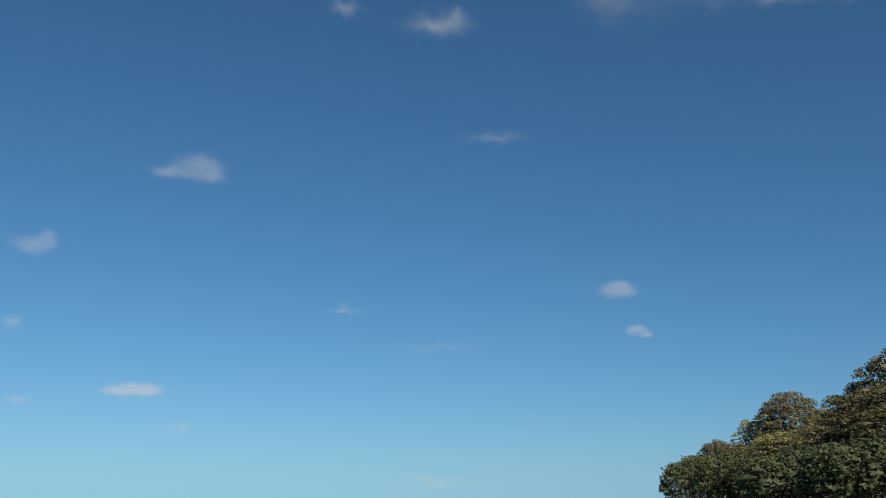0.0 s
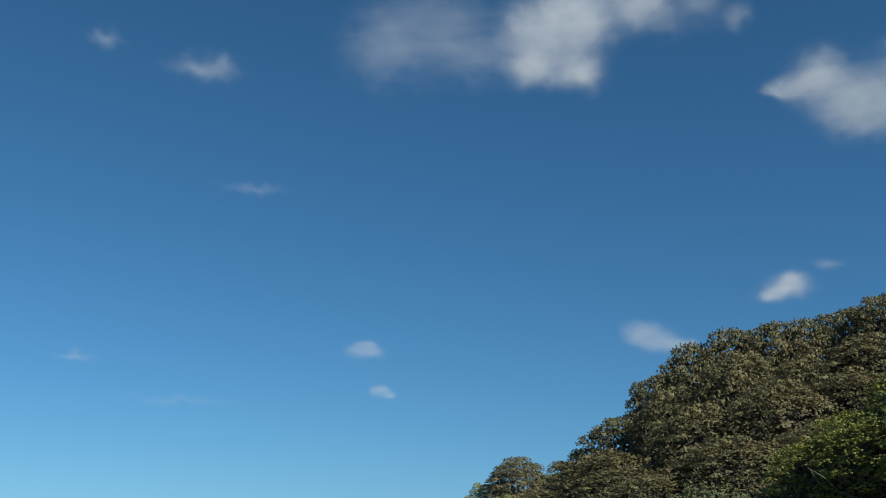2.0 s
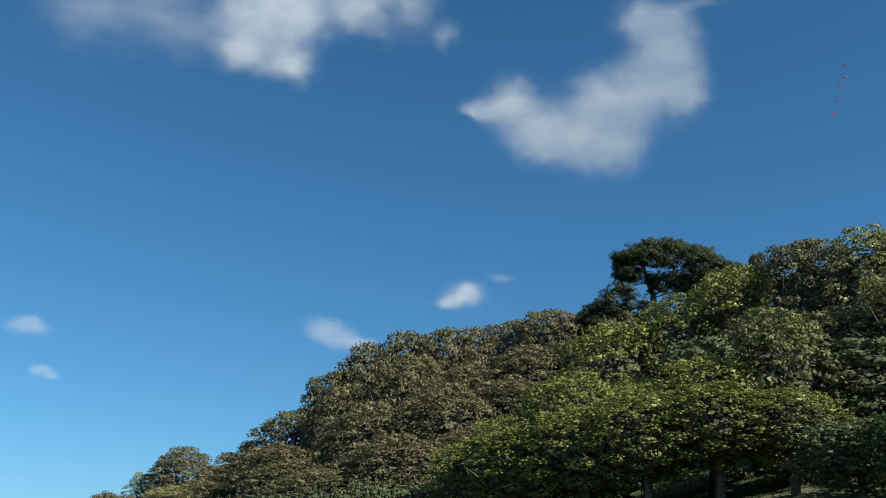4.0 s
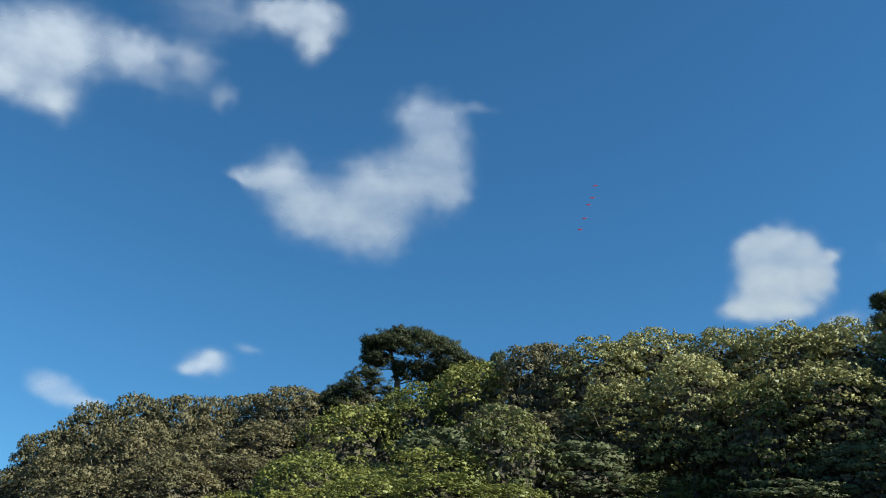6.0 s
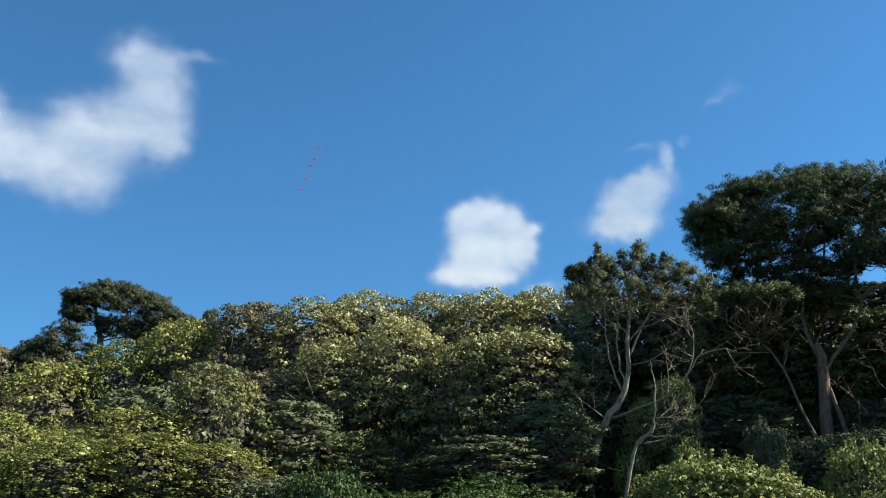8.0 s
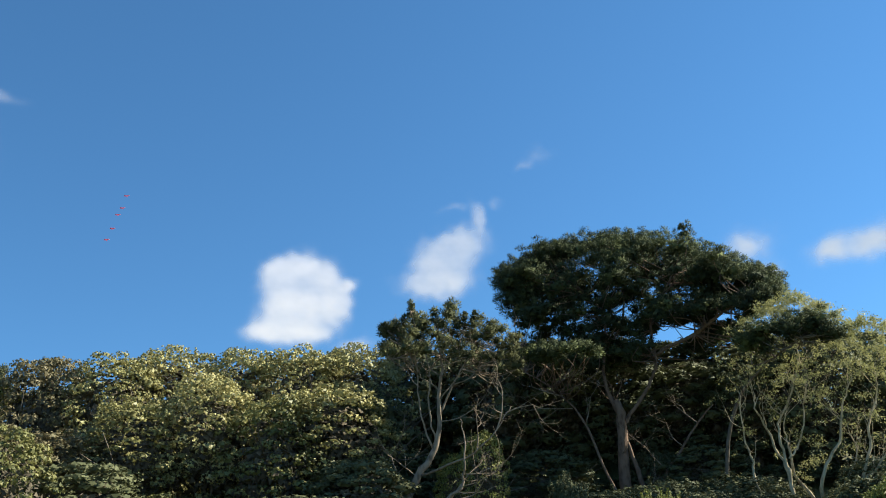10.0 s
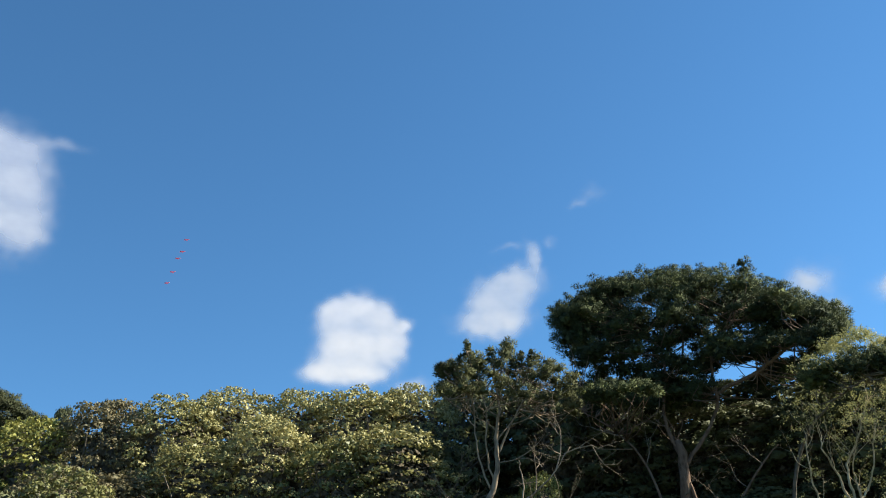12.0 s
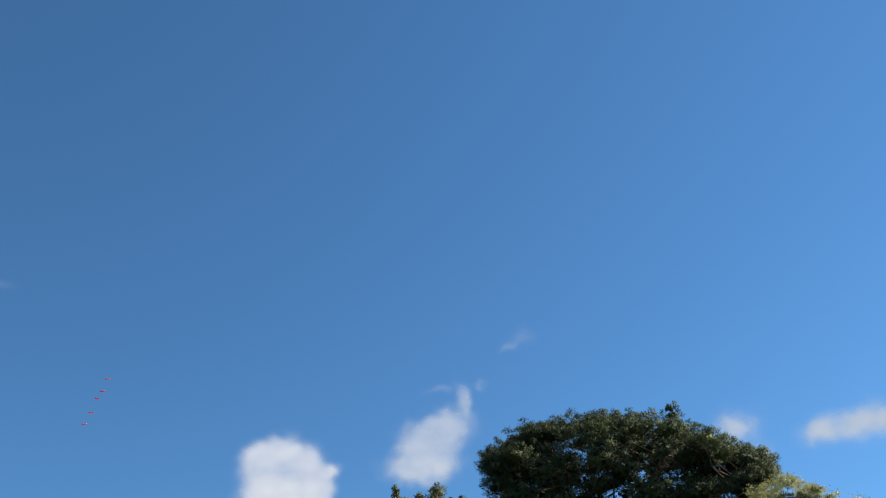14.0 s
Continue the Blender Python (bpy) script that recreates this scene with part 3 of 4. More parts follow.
def pine(name, seed, at, stems, pads, needle, bark, label, tufts=46, length=0.16, forks=1, dead=(), rise=0.95):
    """stems: (label, points, radii) in world places; pads: centres and radii of the crown's boughs."""
    rng = np.random.default_rng(seed)
    ob = thing(name, at, label, "pine tree")
    here = np.array(at)
    tips = []
    for i, (kind, pts, radii) in enumerate(stems):
        v, f, line = tube([np.array(p) - here for p in pts], [q * (0.75 if kind == "trunk" else 0.45) for q in radii], 10, 0.02, rng)
        mesh_object(kind, v, f, bark, ob, smooth=True)
        tips += line[len(line) // 2:]
    for p, way, size in dead:
        out = []
        twigs(rng, np.array(p) - here, way, size, 0.026, 3, out, None, 0.15, 5)
        v, f = joined(out)
        mesh_object("dead_branch", v, f, BARK_WARM, ob, "bare dead branch", smooth=True)
    tips = np.array(tips)
    centres, sizes = [], []
    for c, s in pads:
        c = np.array(c) - here
        out = []
        start = tips[np.argmin(np.linalg.norm(tips - c, axis=1) + 1.5 * np.maximum(0, tips[:, 2] - c[2]))]
        mid = (start + c) / 2 + rng.normal(size=3) * 0.28 - np.array([0, 0, 0.15])
        out.append(tube([start, mid, c - np.array([0, 0, 0.15])], [0.03, 0.02, 0.01], 4))
        for k in range(forks):
            twigs(rng, mid, unit(c - mid + rng.normal(size=3) * 0.4), s * 0.8, 0.013, 1, out, None, 0.2, 3)
        v, f = joined(out)
        bough = mesh_object("bough", v, f, bark, ob, smooth=True)
        v, f, bulge = needle_clumps(rng, c, s, tufts / 46, length, rise)
        mesh_object("needles", v, f, needle, bough, normals=bulge)
    return ob


def on_ground(heading, r):
    p = place(heading, 0, r)
    return (p.x, p.y, ground_at(p.x, p.y))


def foot(heading, r):
    x, y, z = on_ground(heading, r)
    return Vector((x, y, z - 0.3))


def pads_in(outline, r, count, depth, size, seed, back=1.0):
    """Boughs spread inside a crown given by its lower and upper edge (heading, low, high), depth metres to either side of r."""
    g = random.Random(seed)
    made = []
    heads = [-q[0] for q in outline]
    lows, highs = [q[1] for q in outline], [q[2] for q in outline]
    while len(made) < count:
        h = g.uniform(heads[0], heads[-1])
        lo, hi = float(np.interp(h, heads, lows)), float(np.interp(h, heads, highs))
        e = lo + (hi - lo) * g.random() ** 0.75
        s = size * g.uniform(0.75, 1.2)
        margin = math.degrees(s * 0.75 / r)
        e = min(max(e, lo + margin * 0.3), hi - margin * g.uniform(0.75, 1.35))
        h = min(max(h, heads[0] + margin), heads[-1] - margin)
        edge = min(h - heads[0], heads[-1] - h) / (heads[-1] - heads[0]) * 2
        made.append((place(-h, e, r + g.uniform(-1, back) * depth * math.sqrt(min(1, edge + 0.15))), s))
    return made


G = 41.0
big_outline = [(-81.8, 19.9, 21.7), (-82.5, 19.2, 22.2), (-83.4, 18.4, 22.7), (-84.9, 17.8, 23.2), (-86.3, 17.5, 23.5), (-88.0, 17.5, 23.5), (-90.0, 17.9, 23.2), (-91.8, 17.7, 23.0), (-93.7, 17.5, 22.4), (-96.0, 17.5, 20.9), (-98.8, 17.7, 19.1)]
big_pads = pads_in(big_outline, G, 275, 3.0, 0.85, 3, 2.2)
big_pads += pads_in([(-82.0, 15.2, 17.6), (-84.0, 15.2, 17.0), (-88.0, 15.0, 16.9), (-90.4, 15.2, 16.9)], G + 0.3, 46, 2.6, 0.7, 5)
big_pads += pads_in([(-82.4, 17.2, 19.2), (-84.0, 16.8, 18.4), (-88.0, 16.6, 18.2), (-90.6, 16.9, 18.4), (-92.2, 17.3, 18.4), (-94.6, 16.8, 18.4)], G + 0.6, 72, 2.4, 0.45, 19)
big_pads += pads_in([(-90.6, 16.9, 17.9), (-92.4, 17.2, 18.0), (-94.6, 16.6, 17.9)], G + 1.6, 16, 1.4, 0.42, 27)
big_pads += pads_in([(-92.4, 14.8, 16.4), (-94.0, 15.0, 17.0), (-96.6, 15.4, 17.6)], G + 1.2, 30, 1.6, 0.42, 23)
big_pads += pads_in([(-94.4, 16.9, 18.6), (-98.0, 17.1, 18.8)], G - 1.5, 16, 1.2, 0.6, 6)
big_pads += pads_in([(-83.0, 16.2, 17.2), (-85.2, 15.9, 17.3), (-87.6, 15.7, 17.1)], G - 6.6, 17, 0.6, 0.5, 14)
big_pads += [(place(-89.9, 16.5, G - 3.4), 0.42), (place(-90.6, 16.3, G - 3.4), 0.42), (place(-89.2, 15.8, G + 0.5), 0.8), (place(-93.8, 22.4, G), 0.5), (place(-93.7, 22.8, G), 0.3), (place(-98.2, 18.4, G - 2.0), 0.55), (place(-97.2, 19.3, G - 2.0), 0.6)]
big_dead = [(place(-86.2, 12.3, G - 1.4), (0.2, -0.5, 1.0), 1.3), (place(-84.9, 14.0, G - 1.4), (0, 0.9, 0.5), 1.2), (place(-85.6, 13.2, G - 1.4), (-0.3, 0.8, 0.1), 1.6), (place(-91.6, 10.4, G), (0, 0.6, 0.9), 1.2),
            (place(-92.6, 11.6, G), (0.2, 0.7, 0.6), 1.1), (place(-90.6, 9.0, G), (-0.3, 0.5, 0.9), 1.3), (place(-88.1, 10.4, G - 0.3), (-0.8, -0.7, 0.3), 0.7), (place(-87.7, 14.3, G), (-0.6, 0.7, 0.1), 0.6), (place(-88.9, 7.8, G - 0.5), (-0.4, -0.6, 0.8), 0.8)]
pine("pine_tree", 1, on_ground(-88.2, G), [
    ("trunk", [foot(-88.2, G), place(-88.0, 8.7, G), place(-88.3, 12.2, G), place(-88.1, 13.4, G)], [0.38, 0.33, 0.27, 0.2]),
    ("trunk", [foot(-89.3, G), place(-89.1, 8.0, G), place(-88.7, 9.8, G), place(-88.4, 11.4, G)], [0.18, 0.15, 0.12, 0.1]),
    ("limb", [place(-88.2, 12.6, G), place(-87.6, 14.6, G), place(-88.0, 16.9, G), place(-88.0, 18.7, G), place(-86.6, 20.4, G)], [0.2, 0.17, 0.14, 0.1, 0.06]),
    ("limb", [place(-88.3, 12.0, G), place(-89.5, 13.2, G + 0.2), place(-90.3, 14.3, G + 0.2), place(-90.8, 15.3, G), place(-90.8, 16.7, G), place(-91.0, 17.8, G), place(-92.6, 20.2, G)], [0.2, 0.17, 0.15, 0.14, 0.14, 0.12, 0.06]),
    ("limb", [place(-90.8, 15.7, G), place(-92.0, 16.2, G - 0.5), place(-93.3, 16.6, G - 0.9), place(-94.6, 17.3, G - 1.2), place(-96.6, 18.3, G - 1.4)], [0.16, 0.17, 0.17, 0.14, 0.06]),
    ("limb", [place(-87.9, 16.2, G), place(-89.2, 18.0, G + 0.8), place(-89.6, 20.6, G + 0.8)], [0.12, 0.1, 0.06]),
    ("limb", [foot(-88.0, G - 1.2), place(-87.7, 7.7, G - 1.2), place(-86.9, 9.8, G - 1.3), place(-86.0, 12.7, G - 1.4), place(-84.4, 14.5, G - 1.5), place(-82.9, 15.6, G - 1.4)], [0.14, 0.13, 0.12, 0.1, 0.06, 0.03]),
    ("limb", [foot(-89.8, G), place(-90.3, 8.8, G), place(-91.4, 10.2, G - 0.2), place(-92.7, 11.7, G - 0.4), place(-93.7, 12.6, G - 0.6)], [0.17, 0.15, 0.12, 0.08, 0.03])],
    big_pads, NEEDLE, BARK_PINE, "tall spreading pine with a broad dark-green crown, forked trunk", 46, 0.14, 0, big_dead)

L = 34.5
slim_pads = pads_in([(-74.1, 17.0, 18.7), (-75.9, 17.0, 20.0), (-77.2, 17.2, 19.2), (-78.9, 17.0, 20.2), (-79.3, 16.9, 18.6)], L, 64, 1.6, 0.27, 7)
slim_pads += pads_in([(-79.2, 16.4, 18.2), (-80.6, 16.0, 19.4), (-82.8, 15.2, 17.8)], L + 0.3, 36, 1.4, 0.28, 8)
slim_pads += [(place(h, e, L - 2.2), 0.38) for h, e in ((-74.9, 17.3), (-75.8, 17.5), (-76.9, 17.3), (-78.0, 17.5), (-79.6, 16.9))]
for h, e in ((-76.2, 20.2), (-78.7, 20.1), (-80.2, 19.4), (-75.7, 19.5), (-74.6, 19.1), (-77.6, 19.8), (-81.0, 18.8), (-79.5, 19.4)):
    slim_pads += [(place(h + 0.1, e - 0.75, L), 0.26), (place(h, e - 0.4, L), 0.19), (place(h, e - 0.12, L), 0.12)]
slim_dead = [(place(-80.9, 12.4, L - 3.0), (0, -0.3, 1.0), 1.1), (place(-79.6, 11.3, L - 2.7), (0, -0.2, 1.0), 0.8), (place(-81.5, 13.3, L - 3.0), (0, -0.9, 0.3), 1.0), (place(-76.0, 10.0, L), (-0.3, 0.9, 0.7), 1.0),
             (place(-75.6, 9.3, L - 0.2), (-0.3, 0.6, 1.0), 1.4), (place(-77.5, 13.1, L), (0, -0.9, 0.25), 1.3), (place(-77.6, 14.4, L), (-0.3, -0.8, 0.5), 1.2), (place(-77.6, 14.9, L), (0.1, 0.7, 0.6), 0.9), (place(-78.5, 15.2, L), (0, -0.9, 0.4), 1.4),
             (place(-79.2, 16.2, L), (0, -0.8, 0.2), 1.2), (place(-77.7, 8.5, L - 2.8), (-0.2, -0.6, 0.9), 1.1), (place(-78.0, 8.6, L - 2.8), (-0.3, -0.9, 0.1), 1.8), (place(-76.4, 15.2, L - 0.2), (0, 0.6, 0.8), 0.8)]
pine("pine_tree", 2, on_ground(-75.0, L), [
    ("trunk", [foot(-74.6, L), place(-75.2, 8.3, L), place(-76.0, 10.0, L), place(-77.1, 11.5, L), place(-77.5, 13.1, L), place(-77.6, 14.9, L), place(-77.9, 16.5, L), place(-77.6, 18.2, L)], [0.25, 0.21, 0.18, 0.145, 0.115, 0.09, 0.065, 0.03]),
    ("limb", [place(-77.0, 11.6, L), place(-76.4, 13.5, L - 0.2), place(-76.3, 15.3, L - 0.3), place(-76.3, 16.6, L - 0.3), place(-75.6, 17.8, L)], [0.09, 0.07, 0.055, 0.045, 0.025]),
    ("limb", [place(-77.2, 12.0, L), place(-76.9, 14.0, L - 0.3), place(-77.1, 16.2, L - 0.4), place(-76.5, 18.0, L - 0.3)], [0.08, 0.07, 0.05, 0.025]),
    ("limb", [place(-77.6, 13.6, L), place(-78.5, 15.3, L), place(-79.5, 16.7, L), place(-80.2, 18.2, L + 0.2)], [0.1, 0.075, 0.055, 0.025]),
    ("limb", [foot(-76.4, L - 2.8), place(-77.4, 8.1, L - 2.8), place(-78.5, 9.3, L - 2.9), place(-78.8, 10.5, L - 3.0), place(-78.9, 12.0, L - 3.0), place(-78.8, 13.2, L - 2.9)], [0.15, 0.13, 0.11, 0.07, 0.05, 0.025]),
    ("limb", [place(-76.2, 10.1, L), place(-77.3, 10.4, L - 1.2), place(-79.4, 11.2, L - 2.7), place(-80.9, 12.4, L - 3.0), place(-81.9, 13.7, L - 3.0)], [0.11, 0.09, 0.065, 0.045, 0.02]),
    ("limb", [place(-78.6, 10.0, L - 2.9), place(-79.8, 10.1, L - 3.1), place(-81.0, 10.4, L - 3.2)], [0.05, 0.035, 0.015]),
    ("limb", [place(-78.2, 9.0, L - 2.9), place(-79.4, 8.9, L - 3.1), place(-80.6, 9.2, L - 3.2)], [0.05, 0.035, 0.015])],
    slim_pads, NEEDLE_WARM, BARK_WARM, "slender pine with bare lower branches and a tufted crown", 46, 0.16, 1, slim_dead, 1.5)


def ivy():
    """Ivy that has climbed the lower trunk of the slender pine."""
    rng = np.random.default_rng(77)
    at = np.array(on_ground(-74.7, L))
    ob = thing("ivy", at, "fresh-green ivy climbing the base of a pine trunk", "ivy")
    feet = []
    for _ in range(260):
        k = rng.random()
        p = np.array(foot(-74.6, L) * (1 - k) + place(-75.2, 8.3, L) * k)
        a = rng.uniform(0, 2 * math.pi)
        feet.append(p - at + np.array([math.cos(a), math.sin(a), 0]) * rng.uniform(0.28, 0.45))
    feet = np.array(feet)
    ways = unit(feet * np.array([1, 1, 0]) + rng.normal(size=feet.shape) * 0.3 + np.array([0, 0, 0.3]))
    p, a, u, z = sprays(rng, feet, ways, 7, 0.1)
    v, f = leaf_mesh(p, a, u, z, z * 0.8)
    mesh_object("foliage", v, f, LEAF_SHRUB, ob)
    v, f, _ = tube([foot(-74.5, L - 0.3) - Vector(at), place(-75.0, 7.2, L - 0.3) - Vector(at), place(-75.2, 8.3, L - 0.28) - Vector(at)], [0.03, 0.022, 0.01], 5)
    mesh_object("stem", v, f, BARK_DARK, ob, smooth=True)


ivy()

C = 61.0
far_pads = pads_in([(-43.9, 16.0, 16.8), (-44.8, 16.2, 17.35), (-46.0, 16.2, 17.7), (-47.5, 15.9, 17.7), (-49.1, 15.2, 17.2), (-50.5, 14.9, 16.2), (-51.5, 14.8, 15.9)], C, 150, 2.6, 0.56, 11)
far_pads += [(place(h, e - 0.1, C - 0.6), 0.6) for h, e in ((-46.2, 16.8), (-46.7, 16.6), (-47.1, 16.9), (-47.2, 16.3), (-46.5, 16.3), (-47.7, 16.5), (-45.6, 16.7), (-45.0, 16.6))]
far_pads += pads_in([(-43.9, 15.1, 16.2), (-45.7, 15.4, 16.2)], C - 0.5, 34, 1.2, 0.48, 12)
far_pads += pads_in([(-45.8, 14.6, 15.8), (-48.4, 14.3, 15.8)], C - 0.5, 40, 1.2, 0.44, 13)
far_pads += pads_in([(-47.9, 14.2, 15.6), (-51.2, 13.9, 15.7)], C, 50, 2.0, 0.6, 15)
pine("pine_tree", 4, on_ground(-46.3, C), [
    ("trunk", [foot(-46.3, C), place(-46.2, 13.9, C), place(-46.1, 14.6, C), place(-45.9, 15.4, C), place(-45.7, 16.3, C), place(-46.1, 17.1, C)], [0.3, 0.27, 0.22, 0.16, 0.14, 0.06]),
    ("limb", [place(-46.0, 15.1, C), place(-45.2, 15.6, C), place(-44.5, 16.2, C)], [0.1, 0.08, 0.05]),
    ("limb", [place(-46.2, 14.4, C), place(-46.9, 14.9, C), place(-47.5, 15.6, C), place(-48.5, 16.2, C)], [0.15, 0.13, 0.11, 0.06]),
    ("limb", [place(-46.2, 14.3, C), place(-47.0, 14.5, C), place(-48.2, 14.7, C), place(-49.4, 15.2, C)], [0.1, 0.09, 0.08, 0.05])],
    far_pads, NEEDLE_FAR, BARK_DARK, "umbrella-shaped pine standing above the woods", 36, 0.18, 0)
pine("pine_tree", 6, on_ground(-43.8, C - 2), [
    ("trunk", [foot(-43.8, C - 2), place(-43.8, 13.0, C - 2), place(-43.9, 14.6, C - 2)], [0.2, 0.16, 0.08])],
    pads_in([(-41.7, 12.2, 13.4), (-42.5, 12.4, 14.1), (-43.5, 12.6, 14.8), (-44.0, 12.6, 15.3), (-45.0, 12.8, 15.1), (-46.1, 12.8, 14.3)], C - 2, 70, 1.6, 0.55, 20), NEEDLE_FAR, BARK_DARK, "low dense dark pine beside a taller one", 36, 0.16, 0)
# small dark evergreens on the crest
for a, r, top, size in ((-52.3, 50, 16.8, 0.8), (-55.0, 50, 17.0, 0.6)):
    plant("dark", a, r, top, size)

# the crest of another pine behind the bank
pine("pine_tree", 5, on_ground(-71.2, 62), [
    ("trunk", [foot(-71.2, 62), place(-71.2, 12, 62), place(-71.2, 16.6, 62)], [0.25, 0.2, 0.08])],
    pads_in([(-69.2, 16.6, 17.3), (-70.8, 16.4, 17.8), (-73.4, 16.6, 17.4)], 62, 12, 1.5, 0.9, 13), NEEDLE_FAR, BARK_PINE, "dark pine crown showing over the treetops", 40)


# ---------------------------------------------------------------- the pale many-stemmed tree
def many_stemmed():
    R = 37.0
    rng = np.random.default_rng(31)
    at = on_ground(-97.6, R)
    here = np.array(at)
    ob = thing("tree", at, "many-stemmed tree with pale bark and thin sunlit foliage", "tree")
    ends = []
    stems = (
        ((-96.2, 6.5), (-95.2, 7.7), (-95.2, 9.2), (-95.0, 10.5), (-95.1, 12.5)),
        ((-97.0, 6.5), (-97.0, 8.1), (-96.7, 9.3), (-96.3, 10.8), (-95.9, 12.0), (-96.0, 12.8)),
        ((-97.0, 6.5), (-97.0, 7.9), (-97.0, 8.9), (-96.9, 10.2), (-97.1, 11.2), (-97.8, 12.2), (-98.4, 13.4), (-98.8, 14.4)),
        ((-98.0, 6.8), (-97.3, 8.2), (-97.3, 9.5), (-97.2, 10.3), (-97.4, 11.5)),
        ((-98.7, 6.2), (-99.4, 7.1), (-100.3, 8.2), (-100.8, 9.2)),
        ((-98.5, 7.3), (-99.3, 8.8), (-100.0, 9.8), (-100.3, 10.9), (-100.8, 12.0), (-101.4, 12.9)),
        ((-100.7, 7.2), (-101.4, 7.9), (-102.2, 8.8)),
        ((-100.6, 7.1), (-101.4, 9.1), (-101.6, 10.2), (-102.2, 11.5), (-102.6, 12.4)),
        ((-97.2, 9.1), (-97.7, 9.6), (-98.2, 10.5), (-98.5, 11.8), (-98.9, 12.9)))
    for i, s in enumerate(stems):
        pts = [foot(s[0][0], R) - Vector(at)] if i < 8 else []
        pts += [place(h, e, R - 0.6 + rng.uniform(-0.5, 0.4)) - Vector(at) for h, e in s]
        radii = list(np.linspace(0.075 if i < 8 else 0.04, 0.018, len(pts)))
        v, f, line = tube(pts, radii, 8, 0.025, rng)
        stem = mesh_object("stem", v, f, BARK_PALE, ob, smooth=True)
        out = []
        for k in range(5):
            q = line[int(len(line) * rng.uniform(0.5, 0.98))]
            twigs(rng, q, (rng.normal() * 0.6, rng.normal() * 0.6, 1.0), rng.uniform(0.6, 1.1), 0.014, 2, out, ends, 0.15, 4)
        v, f = joined(out)
        tagged(mesh_object("branch", v, f, BARK_PALE, stem, smooth=True), kind="stuff")
    feet = np.array([e[0] for e in ends])
    feet = np.repeat(feet, 2, 0) + rng.normal(size=(len(ends) * 2, 3)) * 0.35
    edge = [(-94.3, 16.0), (-95.8, 17.0), (-97.2, 17.6), (-99.3, 18.0), (-100.9, 16.9), (-102.1, 16.2), (-103.6, 15.6), (-104.6, 14.4), (-105.4, 12.6), (-105.8, 12.0)]

    def patch(h, e):
        """Where the foliage is thick: everywhere near the top, in clumps lower down."""
        broad, small = noise.noise(Vector((h * 0.9, e * 1.7, 3.0))), noise.noise(Vector((h * 2.6, e * 3.4, 8.0)))
        if e > 13.2:
            return broad * 0.5 + small > (0.1 if h > -97 else -0.02)
        return broad + small * 0.4 > (0.18 if e > 11 else 0.24)

    def seen(p):
        q = Vector(p) + Vector(at)
        return math.degrees(math.atan2(-q.x, q.y)), math.degrees(math.atan2(q.z - EYE, math.hypot(q.x, q.y)))

    feet = np.array([p for p in feet if seen(p)[1] < along(edge, seen(p)[0]) + 0.15 and patch(*seen(p))])
    # the closed upper crown
    crown = []
    while len(crown) < 1900:
        h = -rng.uniform(94.3, 105.6)
        if rng.random() > smooth(-94.2, -97.6, h) + 0.08:
            continue
        top = along(edge, h)
        e = top - rng.exponential(1.4) + 0.12 * rng.normal()
        if e > 7 and patch(h, e):
            crown.append(np.array(place(h, e, R - 1.2 if e > 12.5 and rng.random() < 0.25 else R + 0.6 + abs(rng.normal()) * 1.5)) - here)
    # leafy sprays among the stems
    low = []
    while len(low) < 300:
        h, e = -rng.uniform(96.0, 105.0), rng.uniform(6.6, 13.2)
        if noise.noise(Vector((h * 1.1, e * 1.9, 5.0))) + 0.5 * noise.noise(Vector((h * 3, e * 4, 1.0))) > 0.16 + 0.25 * smooth(-98.5, -96, h):
            low.append(np.array(place(h, e, R + rng.uniform(-1.0, 0.8))) - here)
    feet = np.concatenate([feet, np.array(crown), np.array(low)])
    ways = unit(rng.normal(size=(len(feet), 3)) * 0.7 + np.array([0.2, -0.2, 0.9]))
    p, a, u, s = sprays(rng, feet, ways, 15, 0.066)
    p = p + rng.normal(size=p.shape) * np.array([0.075, 0.075, 0.055])
    v, f = blade_mesh(p, a, u, s, s * 0.8)
    mesh_object("crown", v, f, LEAF_GREY, ob)


many_stemmed()
plant("bright", -40.6, 41, 9.6, 2.2)
plant("bright", -37.6, 38, 7.6, 2.0)
plant("bright", -50.2, 49, 14.6, 2.4)
plant("bright", -47.4, 49, 13.4, 2.4)
for a, r, top, size, kind in ((-106.8, 42, 13.2, 2.2, "olive"), (-99.5, 44, 16.0, 2.8, "dark"), (-103.0, 44, 14.4, 2.6, "dark"), (-96.6, 46, 16.0, 2.6, "dark"), (-101.5, 47, 15.6, 2.6, "dark"), (-101.0, 33, 7.6, 1.6, "shade_shrub")):
    plant(kind, a, r, top, size)
plant("bright", -79.9, 35.2, 12.4, 1.0)
plant("bright", -78.4, 35.4, 11.2, 0.95)
plant("gold", -80.6, 34.0, 8.6, 0.8)
plant("shade_shrub", -84.7, 33, 9.4, 0.8)
plant("gold", -77.2, 34.4, 8.2, 0.7)
plant("gold", -102.4, 31, 7.4, 1.2)
plant("gold", -104.6, 32, 8.2, 1.3)
for kind in MODELS:
    for model in MODELS[kind]:
        if model.name not in used:
            for piece in (*model.children_recursive, model):
                bpy.data.objects.remove(piece)
